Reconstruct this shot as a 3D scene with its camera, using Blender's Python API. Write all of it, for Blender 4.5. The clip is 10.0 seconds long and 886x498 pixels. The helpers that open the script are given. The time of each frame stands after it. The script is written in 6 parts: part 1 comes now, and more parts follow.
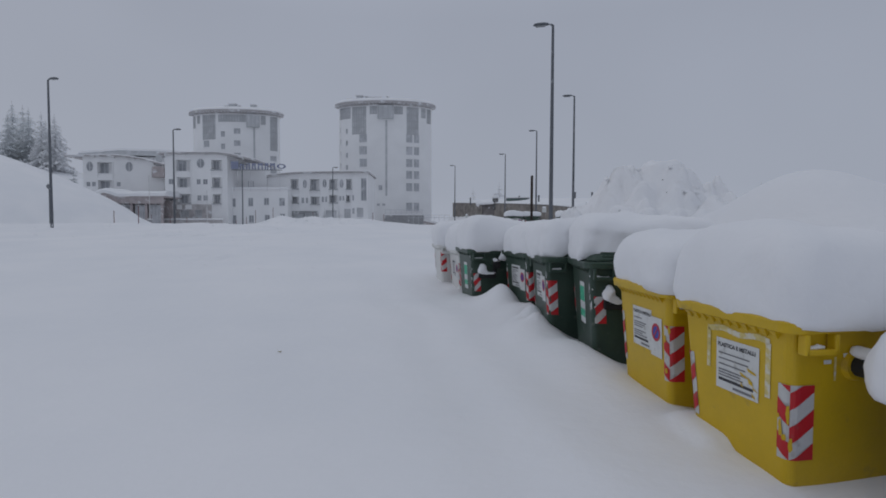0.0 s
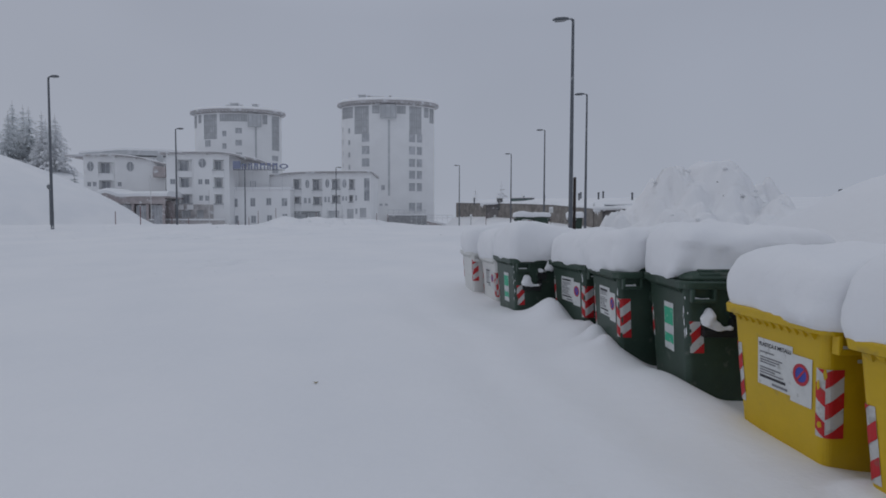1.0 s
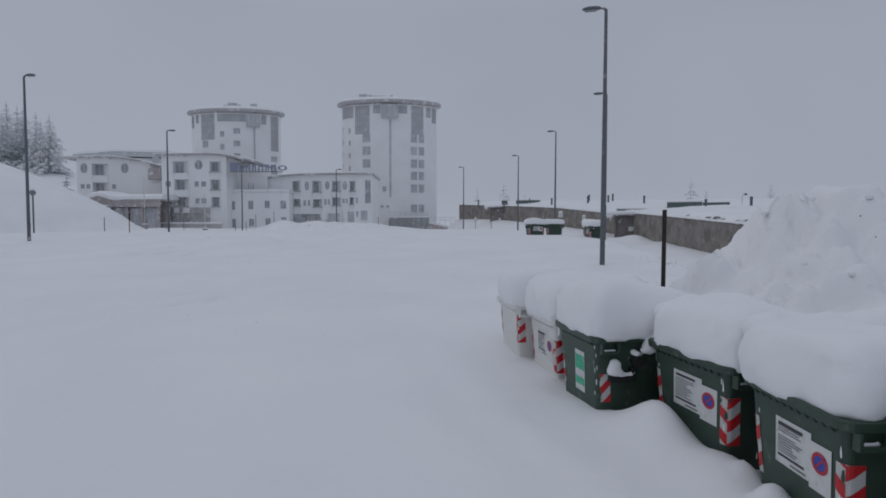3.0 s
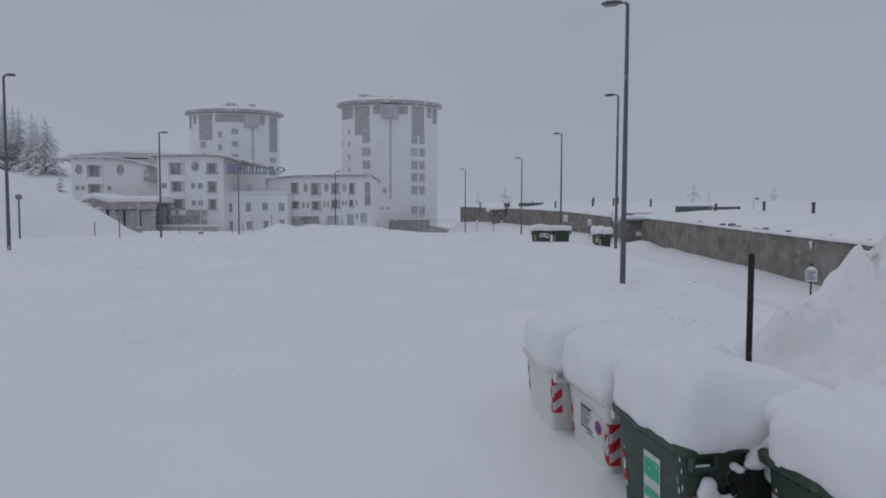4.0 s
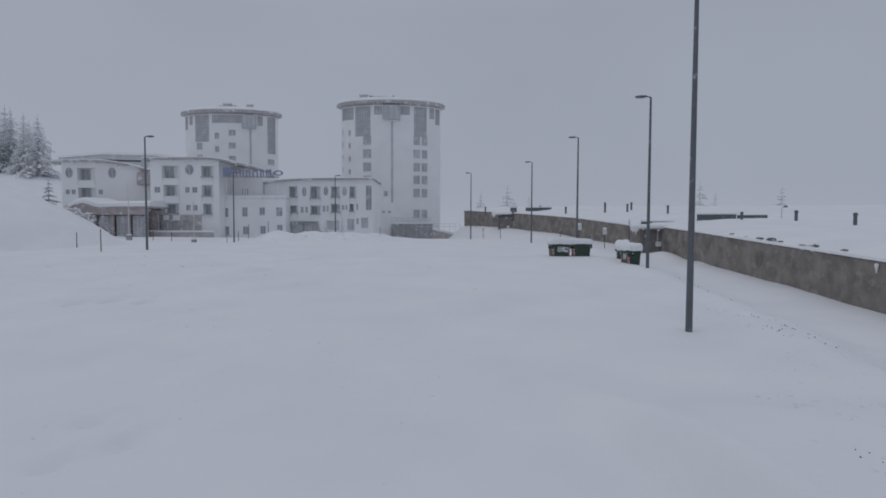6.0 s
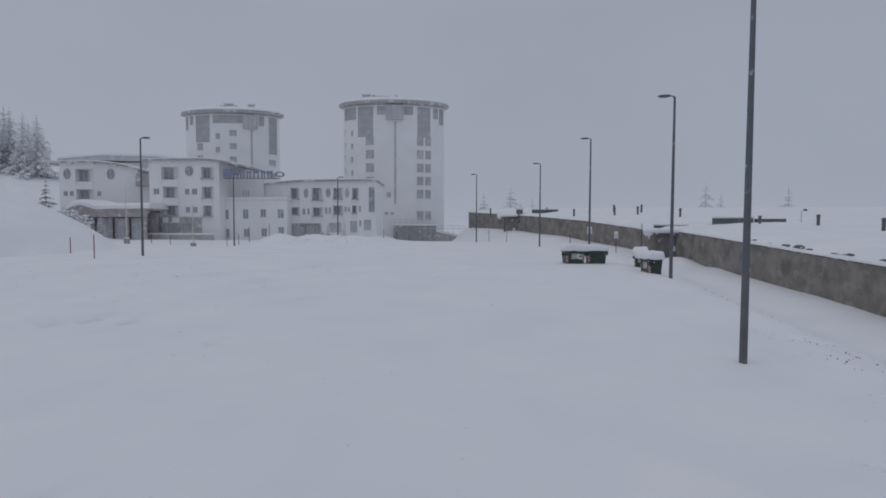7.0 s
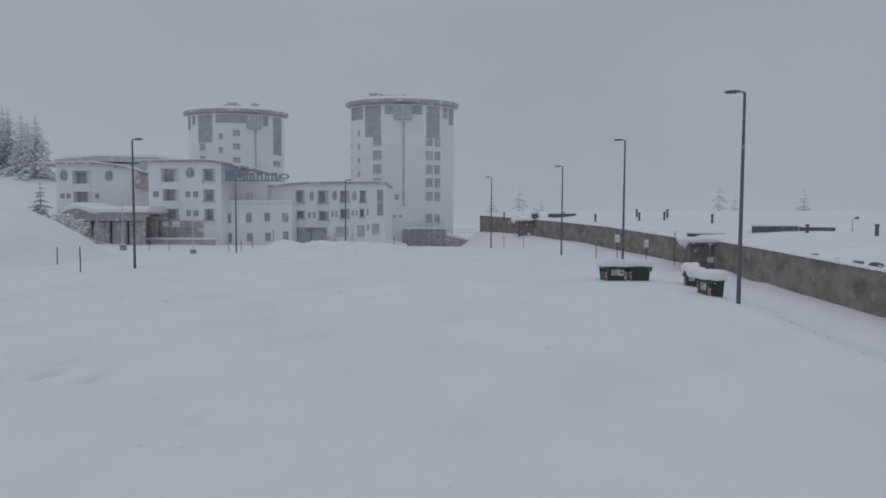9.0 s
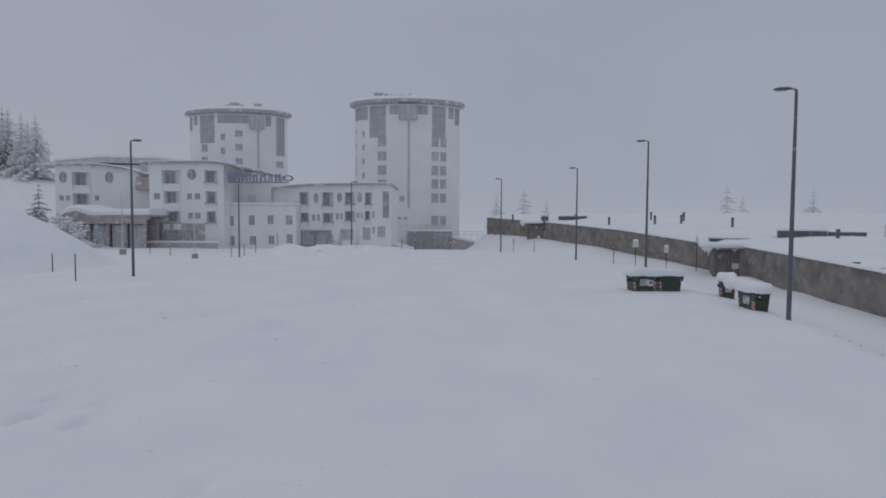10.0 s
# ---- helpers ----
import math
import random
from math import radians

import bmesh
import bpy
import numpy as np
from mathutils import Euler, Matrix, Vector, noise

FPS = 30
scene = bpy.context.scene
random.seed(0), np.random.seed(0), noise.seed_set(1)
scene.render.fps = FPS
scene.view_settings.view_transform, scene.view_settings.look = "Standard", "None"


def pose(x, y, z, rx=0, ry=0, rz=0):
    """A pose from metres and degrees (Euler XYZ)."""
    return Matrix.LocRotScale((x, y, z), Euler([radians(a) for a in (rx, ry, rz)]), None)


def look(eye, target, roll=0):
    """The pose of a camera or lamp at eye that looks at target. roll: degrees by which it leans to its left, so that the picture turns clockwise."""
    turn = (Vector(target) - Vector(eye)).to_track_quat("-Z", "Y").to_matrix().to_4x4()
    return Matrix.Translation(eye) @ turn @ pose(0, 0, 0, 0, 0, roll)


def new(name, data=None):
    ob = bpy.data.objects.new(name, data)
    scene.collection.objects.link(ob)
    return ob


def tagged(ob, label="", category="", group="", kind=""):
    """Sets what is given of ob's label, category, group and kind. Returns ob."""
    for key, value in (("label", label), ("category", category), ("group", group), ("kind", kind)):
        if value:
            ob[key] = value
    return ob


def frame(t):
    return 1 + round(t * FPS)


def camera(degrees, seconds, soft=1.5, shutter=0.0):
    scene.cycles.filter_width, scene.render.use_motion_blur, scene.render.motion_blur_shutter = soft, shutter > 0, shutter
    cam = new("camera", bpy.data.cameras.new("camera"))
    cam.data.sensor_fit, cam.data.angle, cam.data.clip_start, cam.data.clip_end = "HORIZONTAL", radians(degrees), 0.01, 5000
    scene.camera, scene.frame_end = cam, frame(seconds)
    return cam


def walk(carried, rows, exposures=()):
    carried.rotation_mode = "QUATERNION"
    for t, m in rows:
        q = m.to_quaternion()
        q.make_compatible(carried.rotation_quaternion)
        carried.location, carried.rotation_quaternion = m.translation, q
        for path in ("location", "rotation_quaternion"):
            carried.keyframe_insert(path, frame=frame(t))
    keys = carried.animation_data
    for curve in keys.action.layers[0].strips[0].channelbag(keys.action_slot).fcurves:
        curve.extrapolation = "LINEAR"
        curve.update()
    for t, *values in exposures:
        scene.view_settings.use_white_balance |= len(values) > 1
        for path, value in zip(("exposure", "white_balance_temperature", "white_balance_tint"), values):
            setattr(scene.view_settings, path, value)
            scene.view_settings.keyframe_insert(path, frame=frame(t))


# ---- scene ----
cam = camera(79.2, 10.0, soft=1.75)
PATH = [
    (0, (1.571, -3.245, 1.012), (1.368, -1.257, 0.926), 0.2),
    (0.5, (1.224, -2.9, 1.072), (1.02, -0.912, 0.984), 0.1),
    (1, (0.866, -2.459, 1.125), (0.662, -0.472, 1.038), 0.2),
    (1.5, (0.62, -1.956, 1.184), (0.414, 0.031, 1.096), 0.1),
    (2, (0.408, -1.305, 1.327), (0.203, 0.683, 1.238), 0.1),
    (2.5, (0.23, -0.635, 1.56), (0.025, 1.352, 1.47), 0.1),
    (4, (-0.285, 1.757, 2.273), (-0.49, 3.744, 2.183), 0.2),
    (4.5, (-0.506, 2.582, 2.534), (-0.711, 4.569, 2.444), 0.2),
    (5, (-0.726, 3.42, 2.769), (-0.931, 5.408, 2.678), 0.2),
    (5.5, (-0.994, 4.254, 2.984), (-1.198, 6.242, 2.893), 0.2),
    (7, (-1.889, 6.745, 3.59), (-2.101, 8.732, 3.498), 0.2),
    (7.5, (-2.252, 7.619, 3.762), (-2.466, 9.606, 3.67), 0.2),
    (8, (-2.615, 8.513, 3.959), (-2.833, 10.499, 3.866), 0.2),
    (8.5, (-3.037, 9.427, 4.131), (-3.258, 11.412, 4.039), 0.3),
    (9, (-3.479, 10.365, 4.306), (-3.705, 12.35, 4.213), 0.3),
    (9.5, (-3.982, 11.254, 4.457), (-4.21, 13.239, 4.363), 0.3),
    (10, (-4.569, 12.2, 4.658), (-4.801, 14.185, 4.566), 0.3),
]
walk(cam, [(t, look(eye, target, roll)) for t, eye, target, roll in PATH], exposures=[(0.0, -1.15)])

# ---- light ----
world = bpy.data.worlds.new("overcast_sky")
scene.world = world
world.use_nodes = True
wn, wl = world.node_tree.nodes, world.node_tree.links
wn.clear()
w_out = wn.new("ShaderNodeOutputWorld")
w_bg = wn.new("ShaderNodeBackground")
w_sky = wn.new("ShaderNodeTexSky")
w_sky.sky_type = "NISHITA"
w_sky.sun_disc = False
w_sky.sun_elevation = radians(48)
w_sky.sun_rotation = radians(-70)
w_sky.air_density, w_sky.dust_density = 1.0, 6.0
w_geo = wn.new("ShaderNodeTexCoord")
w_sep = wn.new("ShaderNodeSeparateXYZ")
w_ramp = wn.new("ShaderNodeValToRGB")
w_ramp.color_ramp.elements[0].position, w_ramp.color_ramp.elements[0].color = 0.0, (0.352, 0.383, 0.452, 1)
w_ramp.color_ramp.elements[1].position, w_ramp.color_ramp.elements[1].color = 1.0, (0.46, 0.50, 0.58, 1)
w_low = w_ramp.color_ramp.elements.new(0.07)
w_low.color = (0.330, 0.361, 0.432, 1)
w_mid = w_ramp.color_ramp.elements.new(0.35)
w_mid.color = (0.308, 0.336, 0.405, 1)
w_mix = wn.new("ShaderNodeMix")
w_mix.data_type = "RGBA"
w_mix.inputs[0].default_value = 0.003
wl.new(w_geo.outputs["Generated"], w_sep.inputs[0])
wl.new(w_sep.outputs["Z"], w_ramp.inputs[0])
wl.new(w_ramp.outputs[0], w_mix.inputs[6])
wl.new(w_sky.outputs[0], w_mix.inputs[7])
w_cloud, w_gain, w_tone = wn.new("ShaderNodeTexNoise"), wn.new("ShaderNodeMapRange"), wn.new("ShaderNodeMix")
w_cloud.inputs["Scale"].default_value, w_cloud.inputs["Detail"].default_value = 2.2, 3
w_gain.inputs["To Min"].default_value, w_gain.inputs["To Max"].default_value = 0.92, 1.08
w_tone.data_type, w_tone.blend_type = "RGBA", "MULTIPLY"
w_tone.inputs[0].default_value = 1.0
wl.new(w_geo.outputs["Generated"], w_cloud.inputs["Vector"])
wl.new(w_cloud.outputs["Fac"], w_gain.inputs["Value"])
wl.new(w_mix.outputs[2], w_tone.inputs[6])
wl.new(w_gain.outputs["Result"], w_tone.inputs[7])
wl.new(w_tone.outputs[2], w_bg.inputs[0])
w_bg.inputs[1].default_value = 2.2
wl.new(w_bg.outputs[0], w_out.inputs[0])
sun_data = bpy.data.lights.new("sun", "SUN")
sun_data.energy, sun_data.angle, sun_data.color = 0.28, radians(35), (1.0, 0.97, 0.93)
sun = new("sun", sun_data)
sun.matrix_world = look((-40, -8, 50), (0, 6, 0))


# ---- materials ----
def material(name, colour, rough=0.7, metal=0.0, vary=0.12, scale=3.0, fine=40.0, bump=0.15, dist=0.01, spec=0.4, tint=None, cover=0.0, cover_scale=2.0):
    """A worn surface: colour varied by broad stains and fine grain, with relief; cover: share of snow or dirt patches of the colour tint."""
    m = bpy.data.materials.new(name)
    m.use_nodes = True
    n, l = m.node_tree.nodes, m.node_tree.links
    b = n["Principled BSDF"]
    b.inputs["Roughness"].default_value = rough
    b.inputs["Metallic"].default_value = metal
    b.inputs["Specular IOR Level"].default_value = spec
    co = n.new("ShaderNodeTexCoord")
    broad, grain = n.new("ShaderNodeTexNoise"), n.new("ShaderNodeTexNoise")
    broad.inputs["Scale"].default_value, grain.inputs["Scale"].default_value = scale, fine
    broad.inputs["Detail"].default_value, grain.inputs["Detail"].default_value = 6, 4
    for t in (broad, grain):
        l.new(co.outputs["Object"], t.inputs["Vector"])
    add = n.new("ShaderNodeMath")
    add.operation = "MULTIPLY_ADD"
    add.inputs[1].default_value = 0.35
    l.new(grain.outputs["Fac"], add.inputs[0])
    l.new(broad.outputs["Fac"], add.inputs[2])
    ramp = n.new("ShaderNodeValToRGB")
    ramp.color_ramp.elements[0].position, ramp.color_ramp.elements[1].position = 0.35, 1.0
    ramp.color_ramp.elements[0].color = (*[c * (1 - vary) for c in colour], 1)
    ramp.color_ramp.elements[1].color = (*[min(1, c * (1 + vary)) for c in colour], 1)
    l.new(add.outputs[0], ramp.inputs[0])
    col = ramp.outputs[0]
    if tint:
        patch, pr, mix = n.new("ShaderNodeTexNoise"), n.new("ShaderNodeValToRGB"), n.new("ShaderNodeMix")
        patch.inputs["Scale"].default_value, patch.inputs["Detail"].default_value = cover_scale, 8
        l.new(co.outputs["Object"], patch.inputs["Vector"])
        pr.color_ramp.elements[0].position, pr.color_ramp.elements[1].position = 0.66 - 0.4 * cover, 0.78 - 0.4 * cover
        l.new(patch.outputs["Fac"], pr.inputs[0])
        mix.data_type = "RGBA"
        l.new(pr.outputs[0], mix.inputs[0])
        l.new(col, mix.inputs[6])
        mix.inputs[7].default_value = (*tint, 1)
        col = mix.outputs[2]
    l.new(col, b.inputs["Base Color"])
    if bump:
        bu = n.new("ShaderNodeBump")
        bu.inputs["Strength"].default_value, bu.inputs["Distance"].default_value = bump, dist
        l.new(add.outputs[0], bu.inputs["Height"])
        l.new(bu.outputs[0], b.inputs["Normal"])
    return m


def snow_material(name, dirt=0.0, white=1.0):
    m = bpy.data.materials.new(name)
    m.use_nodes = True
    n, l = m.node_tree.nodes, m.node_tree.links
    b = n["Principled BSDF"]
    b.inputs["Roughness"].default_value = 0.75
    b.inputs["Specular IOR Level"].default_value = 0.2
    co = n.new("ShaderNodeTexCoord")
    a, f, g = (n.new("ShaderNodeTexNoise") for _ in range(3))
    a.inputs["Scale"].default_value, f.inputs["Scale"].default_value, g.inputs["Scale"].default_value = 0.35, 5.0, 60.0
    for t in (a, f, g):
        t.inputs["Detail"].default_value = 5
        l.new(co.outputs["Object"], t.inputs["Vector"])
    ramp = n.new("ShaderNodeValToRGB")
    ramp.color_ramp.elements[0].position, ramp.color_ramp.elements[1].position = 0.3, 0.7
    ramp.color_ramp.elements[0].color, ramp.color_ramp.elements[1].color = (0.80 * white, 0.81 * white, 0.83 * white, 1), (0.86 * white, 0.86 * white, 0.87 * white, 1)
    l.new(a.outputs["Fac"], ramp.inputs[0])
    col = ramp.outputs[0]
    if dirt:
        pr, mix = n.new("ShaderNodeValToRGB"), n.new("ShaderNodeMix")
        pr.color_ramp.elements[0].position, pr.color_ramp.elements[1].position = 0.62, 0.78
        l.new(f.outputs["Fac"], pr.inputs[0])
        fac = n.new("ShaderNodeMath")
        fac.operation = "MULTIPLY"
        fac.inputs[1].default_value = dirt
        l.new(pr.outputs[0], fac.inputs[0])
        mix.data_type = "RGBA"
        l.new(fac.outputs[0], mix.inputs[0])
        l.new(col, mix.inputs[6])
        mix.inputs[7].default_value = (0.5, 0.46, 0.42, 1)
        col = mix.outputs[2]
    l.new(col, b.inputs["Base Color"])
    b1, b2 = n.new("ShaderNodeBump"), n.new("ShaderNodeBump")
    b1.inputs["Strength"].default_value, b1.inputs["Distance"].default_value = 0.4, 0.04
    b2.inputs["Strength"].default_value, b2.inputs["Distance"].default_value = 0.2, 0.006
    l.new(f.outputs["Fac"], b1.inputs["Height"])
    l.new(g.outputs["Fac"], b2.inputs["Height"])
    l.new(b1.outputs[0], b2.inputs["Normal"])
    l.new(b2.outputs[0], b.inputs["Normal"])
    return m


SNOW = snow_material("fresh_snow")
HEAPED = snow_material("ploughed_snow", 0.25, 0.985)
FROST = (0.72, 0.73, 0.75)
GREEN = material("green_plastic", (0.036, 0.064, 0.046), 0.42, vary=0.25, scale=4, tint=(0.10, 0.12, 0.10), cover=0.12, cover_scale=9)
YELLOW = material("yellow_plastic", (0.58, 0.38, 0.010), 0.42, vary=0.10, scale=4, tint=(0.40, 0.27, 0.04), cover=0.1, cover_scale=6)
WHITE_PLASTIC = material("white_plastic", (0.68, 0.68, 0.655), 0.45, vary=0.08, scale=4, tint=(0.4, 0.38, 0.34), cover=0.08, cover_scale=7)
BLUE = material("blue_plastic", (0.02, 0.05, 0.28), 0.4, vary=0.15)
BLACK = material("black_rubber", (0.015, 0.015, 0.016), 0.6, vary=0.2)
PAPER = material("label_paper", (0.62, 0.63, 0.62), 0.5, vary=0.08, scale=14, tint=(0.42, 0.42, 0.40), cover=0.1, cover_scale=18)
RESIDUE = material("glue_residue", (0.60, 0.50, 0.20), 0.7, vary=0.2, scale=20, tint=(0.66, 0.63, 0.52), cover=0.5, cover_scale=18)
INK = material("black_ink", (0.05, 0.05, 0.055), 0.6, vary=0.1, bump=0)
GREY_INK = material("grey_print", (0.20, 0.20, 0.21), 0.6, vary=0.15, scale=30, bump=0)
SIGN_BLUE = material("roundel_blue", (0.05, 0.07, 0.36), 0.5, bump=0)
SIGN_RED = material("roundel_red", (0.45, 0.03, 0.05), 0.5, bump=0)
MINT = material("green_sticker", (0.04, 0.42, 0.24), 0.5, vary=0.1, bump=0, tint=(0.5, 0.6, 0.55), cover=0.12, cover_scale=25)
REFLECT_RED = material("reflective_red", (0.52, 0.018, 0.024), 0.4, vary=0.2, bump=0, tint=(0.34, 0.06, 0.05), cover=0.18, cover_scale=14)
REFLECT_WHITE = material("reflective_white", (0.55, 0.55, 0.54), 0.4, vary=0.15, bump=0, tint=(0.36, 0.35, 0.33), cover=0.22, cover_scale=12)
STEEL = material("painted_steel_post", (0.13, 0.14, 0.155), 0.5, metal=0.3, vary=0.2, scale=2, tint=FROST, cover=0.05, cover_scale=4)
RUST = material("rusty_post", (0.035, 0.024, 0.02), 0.8, vary=0.35, scale=6, tint=(0.3, 0.3, 0.31), cover=0.12, cover_scale=14)
GLASS_LAMP = material("lamp_lens", (0.20, 0.21, 0.22), 0.25, bump=0)
CONCRETE = material("stained_concrete", (0.225, 0.206, 0.188), 0.9, vary=0.5, scale=0.9, fine=12, bump=0.7, dist=0.04, tint=(0.30, 0.28, 0.26), cover=0.28, cover_scale=1.3)
COPING = material("coping_stone", (0.13, 0.13, 0.13), 0.9, vary=0.2, tint=FROST, cover=0.25, cover_scale=3)
PLASTER = material("white_render", (0.84, 0.845, 0.85), 0.9, vary=0.06, scale=0.25, fine=6, bump=0.3, dist=0.02)
# Glazing, cladding, mullions and window glass: colour lifted towards haze, besides the rime patches.
GLAZING = material("hazed_glazing", (0.49, 0.505, 0.53), 0.22, vary=0.2, scale=0.6, tint=(0.62, 0.63, 0.66), cover=0.42, cover_scale=0.7)
CLADDING = material("grey_cladding", (0.53, 0.545, 0.56), 0.6, vary=0.14, scale=0.5, tint=(0.62, 0.63, 0.65), cover=0.3, cover_scale=0.6)
SKYGLASS = material("green_skylight_glass", (0.10, 0.14, 0.13), 0.2, vary=0.2, tint=FROST, cover=0.1)
MULLION = material("dark_mullion", (0.46, 0.47, 0.485), 0.6, vary=0.12)
WINDOW_DARK = material("hazed_window_glass", (0.35, 0.365, 0.39), 0.15, vary=0.2, scale=0.6, tint=(0.56, 0.57, 0.60), cover=0.32, cover_scale=0.8)
# Frames, roof edges, timber and plinth stone also lightened to imitate haze.
TRIM = material("grey_frame", (0.60, 0.61, 0.63), 0.6, vary=0.1)
ROOF_EDGE = material("hazed_roof_edge", (0.46, 0.44, 0.445), 0.7, vary=0.2, scale=0.8, tint=FROST, cover=0.3, cover_scale=0.8)
TIMBER = material("hazed_timber", (0.44, 0.395, 0.395), 0.8, vary=0.25, scale=1.2, tint=FROST, cover=0.25, cover_scale=1.5)
DARK_STONE = material("dark_podium_stone", (0.33, 0.335, 0.345), 0.9, vary=0.25, scale=1.5, bump=0.6, dist=0.05, tint=FROST, cover=0.12, cover_scale=1.0)
STONE = material("plinth_stone", (0.48, 0.46, 0.46), 0.9, vary=0.3, scale=1.5, bump=0.6, dist=0.05, tint=FROST, cover=0.2, cover_scale=1.0)
LETTER = material("sign_lettering", (0.24, 0.265, 0.37), 0.5, vary=0.1, tint=FROST, cover=0.1, cover_scale=1.5)
DARK_TIMBER = material("dark_wet_timber", (0.20, 0.185, 0.18), 0.8, vary=0.3, scale=1.5, tint=FROST, cover=0.16, cover_scale=2.0)
POLE_RED = material("red_marker_pole", (0.16, 0.05, 0.045), 0.6, vary=0.3, scale=5)
POLE_WHITE = material("white_flagpole", (0.6, 0.6, 0.6), 0.5, vary=0.1)
# Bark colour lightened past its frost so trunks pale as if in haze.
BARK = material("hazed_bark", (0.52, 0.51, 0.51), 0.9, vary=0.3, scale=5, tint=FROST, cover=0.4, cover_scale=3)
def needle_material(name, colour):
    """Pale needles, ice-coated or whitened for haze: light scatters through the thin sprays."""
    m = bpy.data.materials.new(name)
    m.use_nodes = True
    n, l = m.node_tree.nodes, m.node_tree.links
    n.remove(n["Principled BSDF"])
    co, tx, ramp = n.new("ShaderNodeTexCoord"), n.new("ShaderNodeTexNoise"), n.new("ShaderNodeValToRGB")
    tx.inputs["Scale"].default_value = 1.2
    l.new(co.outputs["Object"], tx.inputs["Vector"])
    l.new(tx.outputs["Fac"], ramp.inputs[0])
    ramp.color_ramp.elements[0].position, ramp.color_ramp.elements[1].position = 0.3, 0.7
    ramp.color_ramp.elements[0].color = (*[c * 0.9 for c in colour], 1)
    ramp.color_ramp.elements[1].color = (*colour, 1)
    d, t, mix = n.new("ShaderNodeBsdfDiffuse"), n.new("ShaderNodeBsdfTranslucent"), n.new("ShaderNodeMixShader")
    for sh in (d, t):
        l.new(ramp.outputs[0], sh.inputs["Color"])
    mix.inputs[0].default_value = 0.72
    l.new(d.outputs[0], mix.inputs[1])
    l.new(t.outputs[0], mix.inputs[2])
    l.new(mix.outputs[0], n["Material Output"].inputs[0])
    return m


# These two are whitened beyond rime: haze put into the crown colour.
NEEDLE = needle_material("haze_white_needles", (0.94, 0.95, 0.96))
HALF_WHITE = needle_material("haze_paled_needles", (0.88, 0.90, 0.91))
RIMED = needle_material("half_rimed_needles", (0.78, 0.80, 0.81))
FROSTED = needle_material("frosted_needles", (0.52, 0.55, 0.56))
LEAF_DRY = material("withered_leaf", (0.22, 0.17, 0.04), 0.8, bump=0)


# ---- builders ----
def mesh_of(name, bm, mat, smooth=False):
    me = bpy.data.meshes.new(name)
    bmesh.ops.recalc_face_normals(bm, faces=bm.faces)
    bm.to_mesh(me)
    bm.free()
    me.materials.append(mat)
    if smooth:
        me.polygons.foreach_set("use_smooth", [True] * len(me.polygons))
    return me


def part(name, bm, mat, parent=None, label="", smooth=False):
    ob = new(name, mesh_of(name, bm, mat, smooth))
    if parent:
        ob.parent = parent
    if label:
        ob["label"] = label
    return ob


def thing(name, m, label, category, group="", kind=""):
    ob = new(name)
    ob.empty_display_size = 0.2
    ob.matrix_world = m
    return tagged(ob, label, category, group, kind)


def solo(name, bm, mat, label, category, group="", kind="", m=None, smooth=False):
    ob = part(name, bm, mat, smooth=smooth)
    if m:
        ob.matrix_world = m
    return tagged(ob, label, category, group, kind)


def box(bm, x0, x1, y0, y1, z0, z1, bevel=0.0):
    r = bmesh.ops.create_cube(bm, size=1.0)
    for v in r["verts"]:
        v.co = ((x0 + x1) / 2 + v.co.x * (x1 - x0), (y0 + y1) / 2 + v.co.y * (y1 - y0), (z0 + z1) / 2 + v.co.z * (z1 - z0))
    if bevel:
        edges = list({e for v in r["verts"] for e in v.link_edges})
        bmesh.ops.bevel(bm, geom=edges, offset=bevel, segments=2, affect="EDGES", profile=0.5)
    return r["verts"]


def boxed(*args, bevel=0.0):
    bm = bmesh.new()
    box(bm, *args, bevel=bevel)
    return bm


def tube(bm, points, radii, sides=12, caps=True):
    """A round bar along points, with a radius at each."""
    rings = []
    for i, (p, r) in enumerate(zip(points, radii)):
        p = Vector(p)
        a, b = Vector(points[max(0, i - 1)]), Vector(points[min(len(points) - 1, i + 1)])
        q = (b - a).to_track_quat("Z", "Y")
        rings.append([bm.verts.new(p + q @ Vector((r * math.cos(k * math.tau / sides), r * math.sin(k * math.tau / sides), 0))) for k in range(sides)])
    for u, v in zip(rings, rings[1:]):
        for k in range(sides):
            bm.faces.new((u[k], u[(k + 1) % sides], v[(k + 1) % sides], v[k]))
    if caps:
        bm.faces.new(rings[0][::-1])
        bm.faces.new(rings[-1])


def loft(bm, rings, close_top=True, close_bottom=True):
    vs = [[bm.verts.new(p) for p in ring] for ring in rings]
    for u, v in zip(vs, vs[1:]):
        for k in range(len(u)):
            j = (k + 1) % len(u)
            bm.faces.new((u[k], u[j], v[j], v[k]))
    if close_bottom:
        bm.faces.new(vs[0][::-1])
    if close_top:
        bm.faces.new(vs[-1])


def step(a, b, x):
    t = np.clip((x - a) / (b - a), 0, 1)
    return t * t * (3 - 2 * t)


# ---- ground: one snow sheet ----
WALL_Y = [8.0, 19.0, 28.0, 38.0, 48.0, 57.5]
WALL_TOP = [0.35, 0.93, 1.42, 1.95, 2.50, 2.99]
FAR_WALL = [(13.9, 59.5, 3.05), (12.4, 63.0, 3.12), (8.5, 73.0, 3.98), (4.5, 83.2, 4.56), (0.9, 92.3, 5.02), (-8.0, 110.7, 5.88)]


def wall_x(y):
    return 14.05 + 0.065 * (57.5 - y)


def far_wall_x(y):
    return np.interp(y, [p[1] for p in FAR_WALL], [p[0] for p in FAR_WALL])


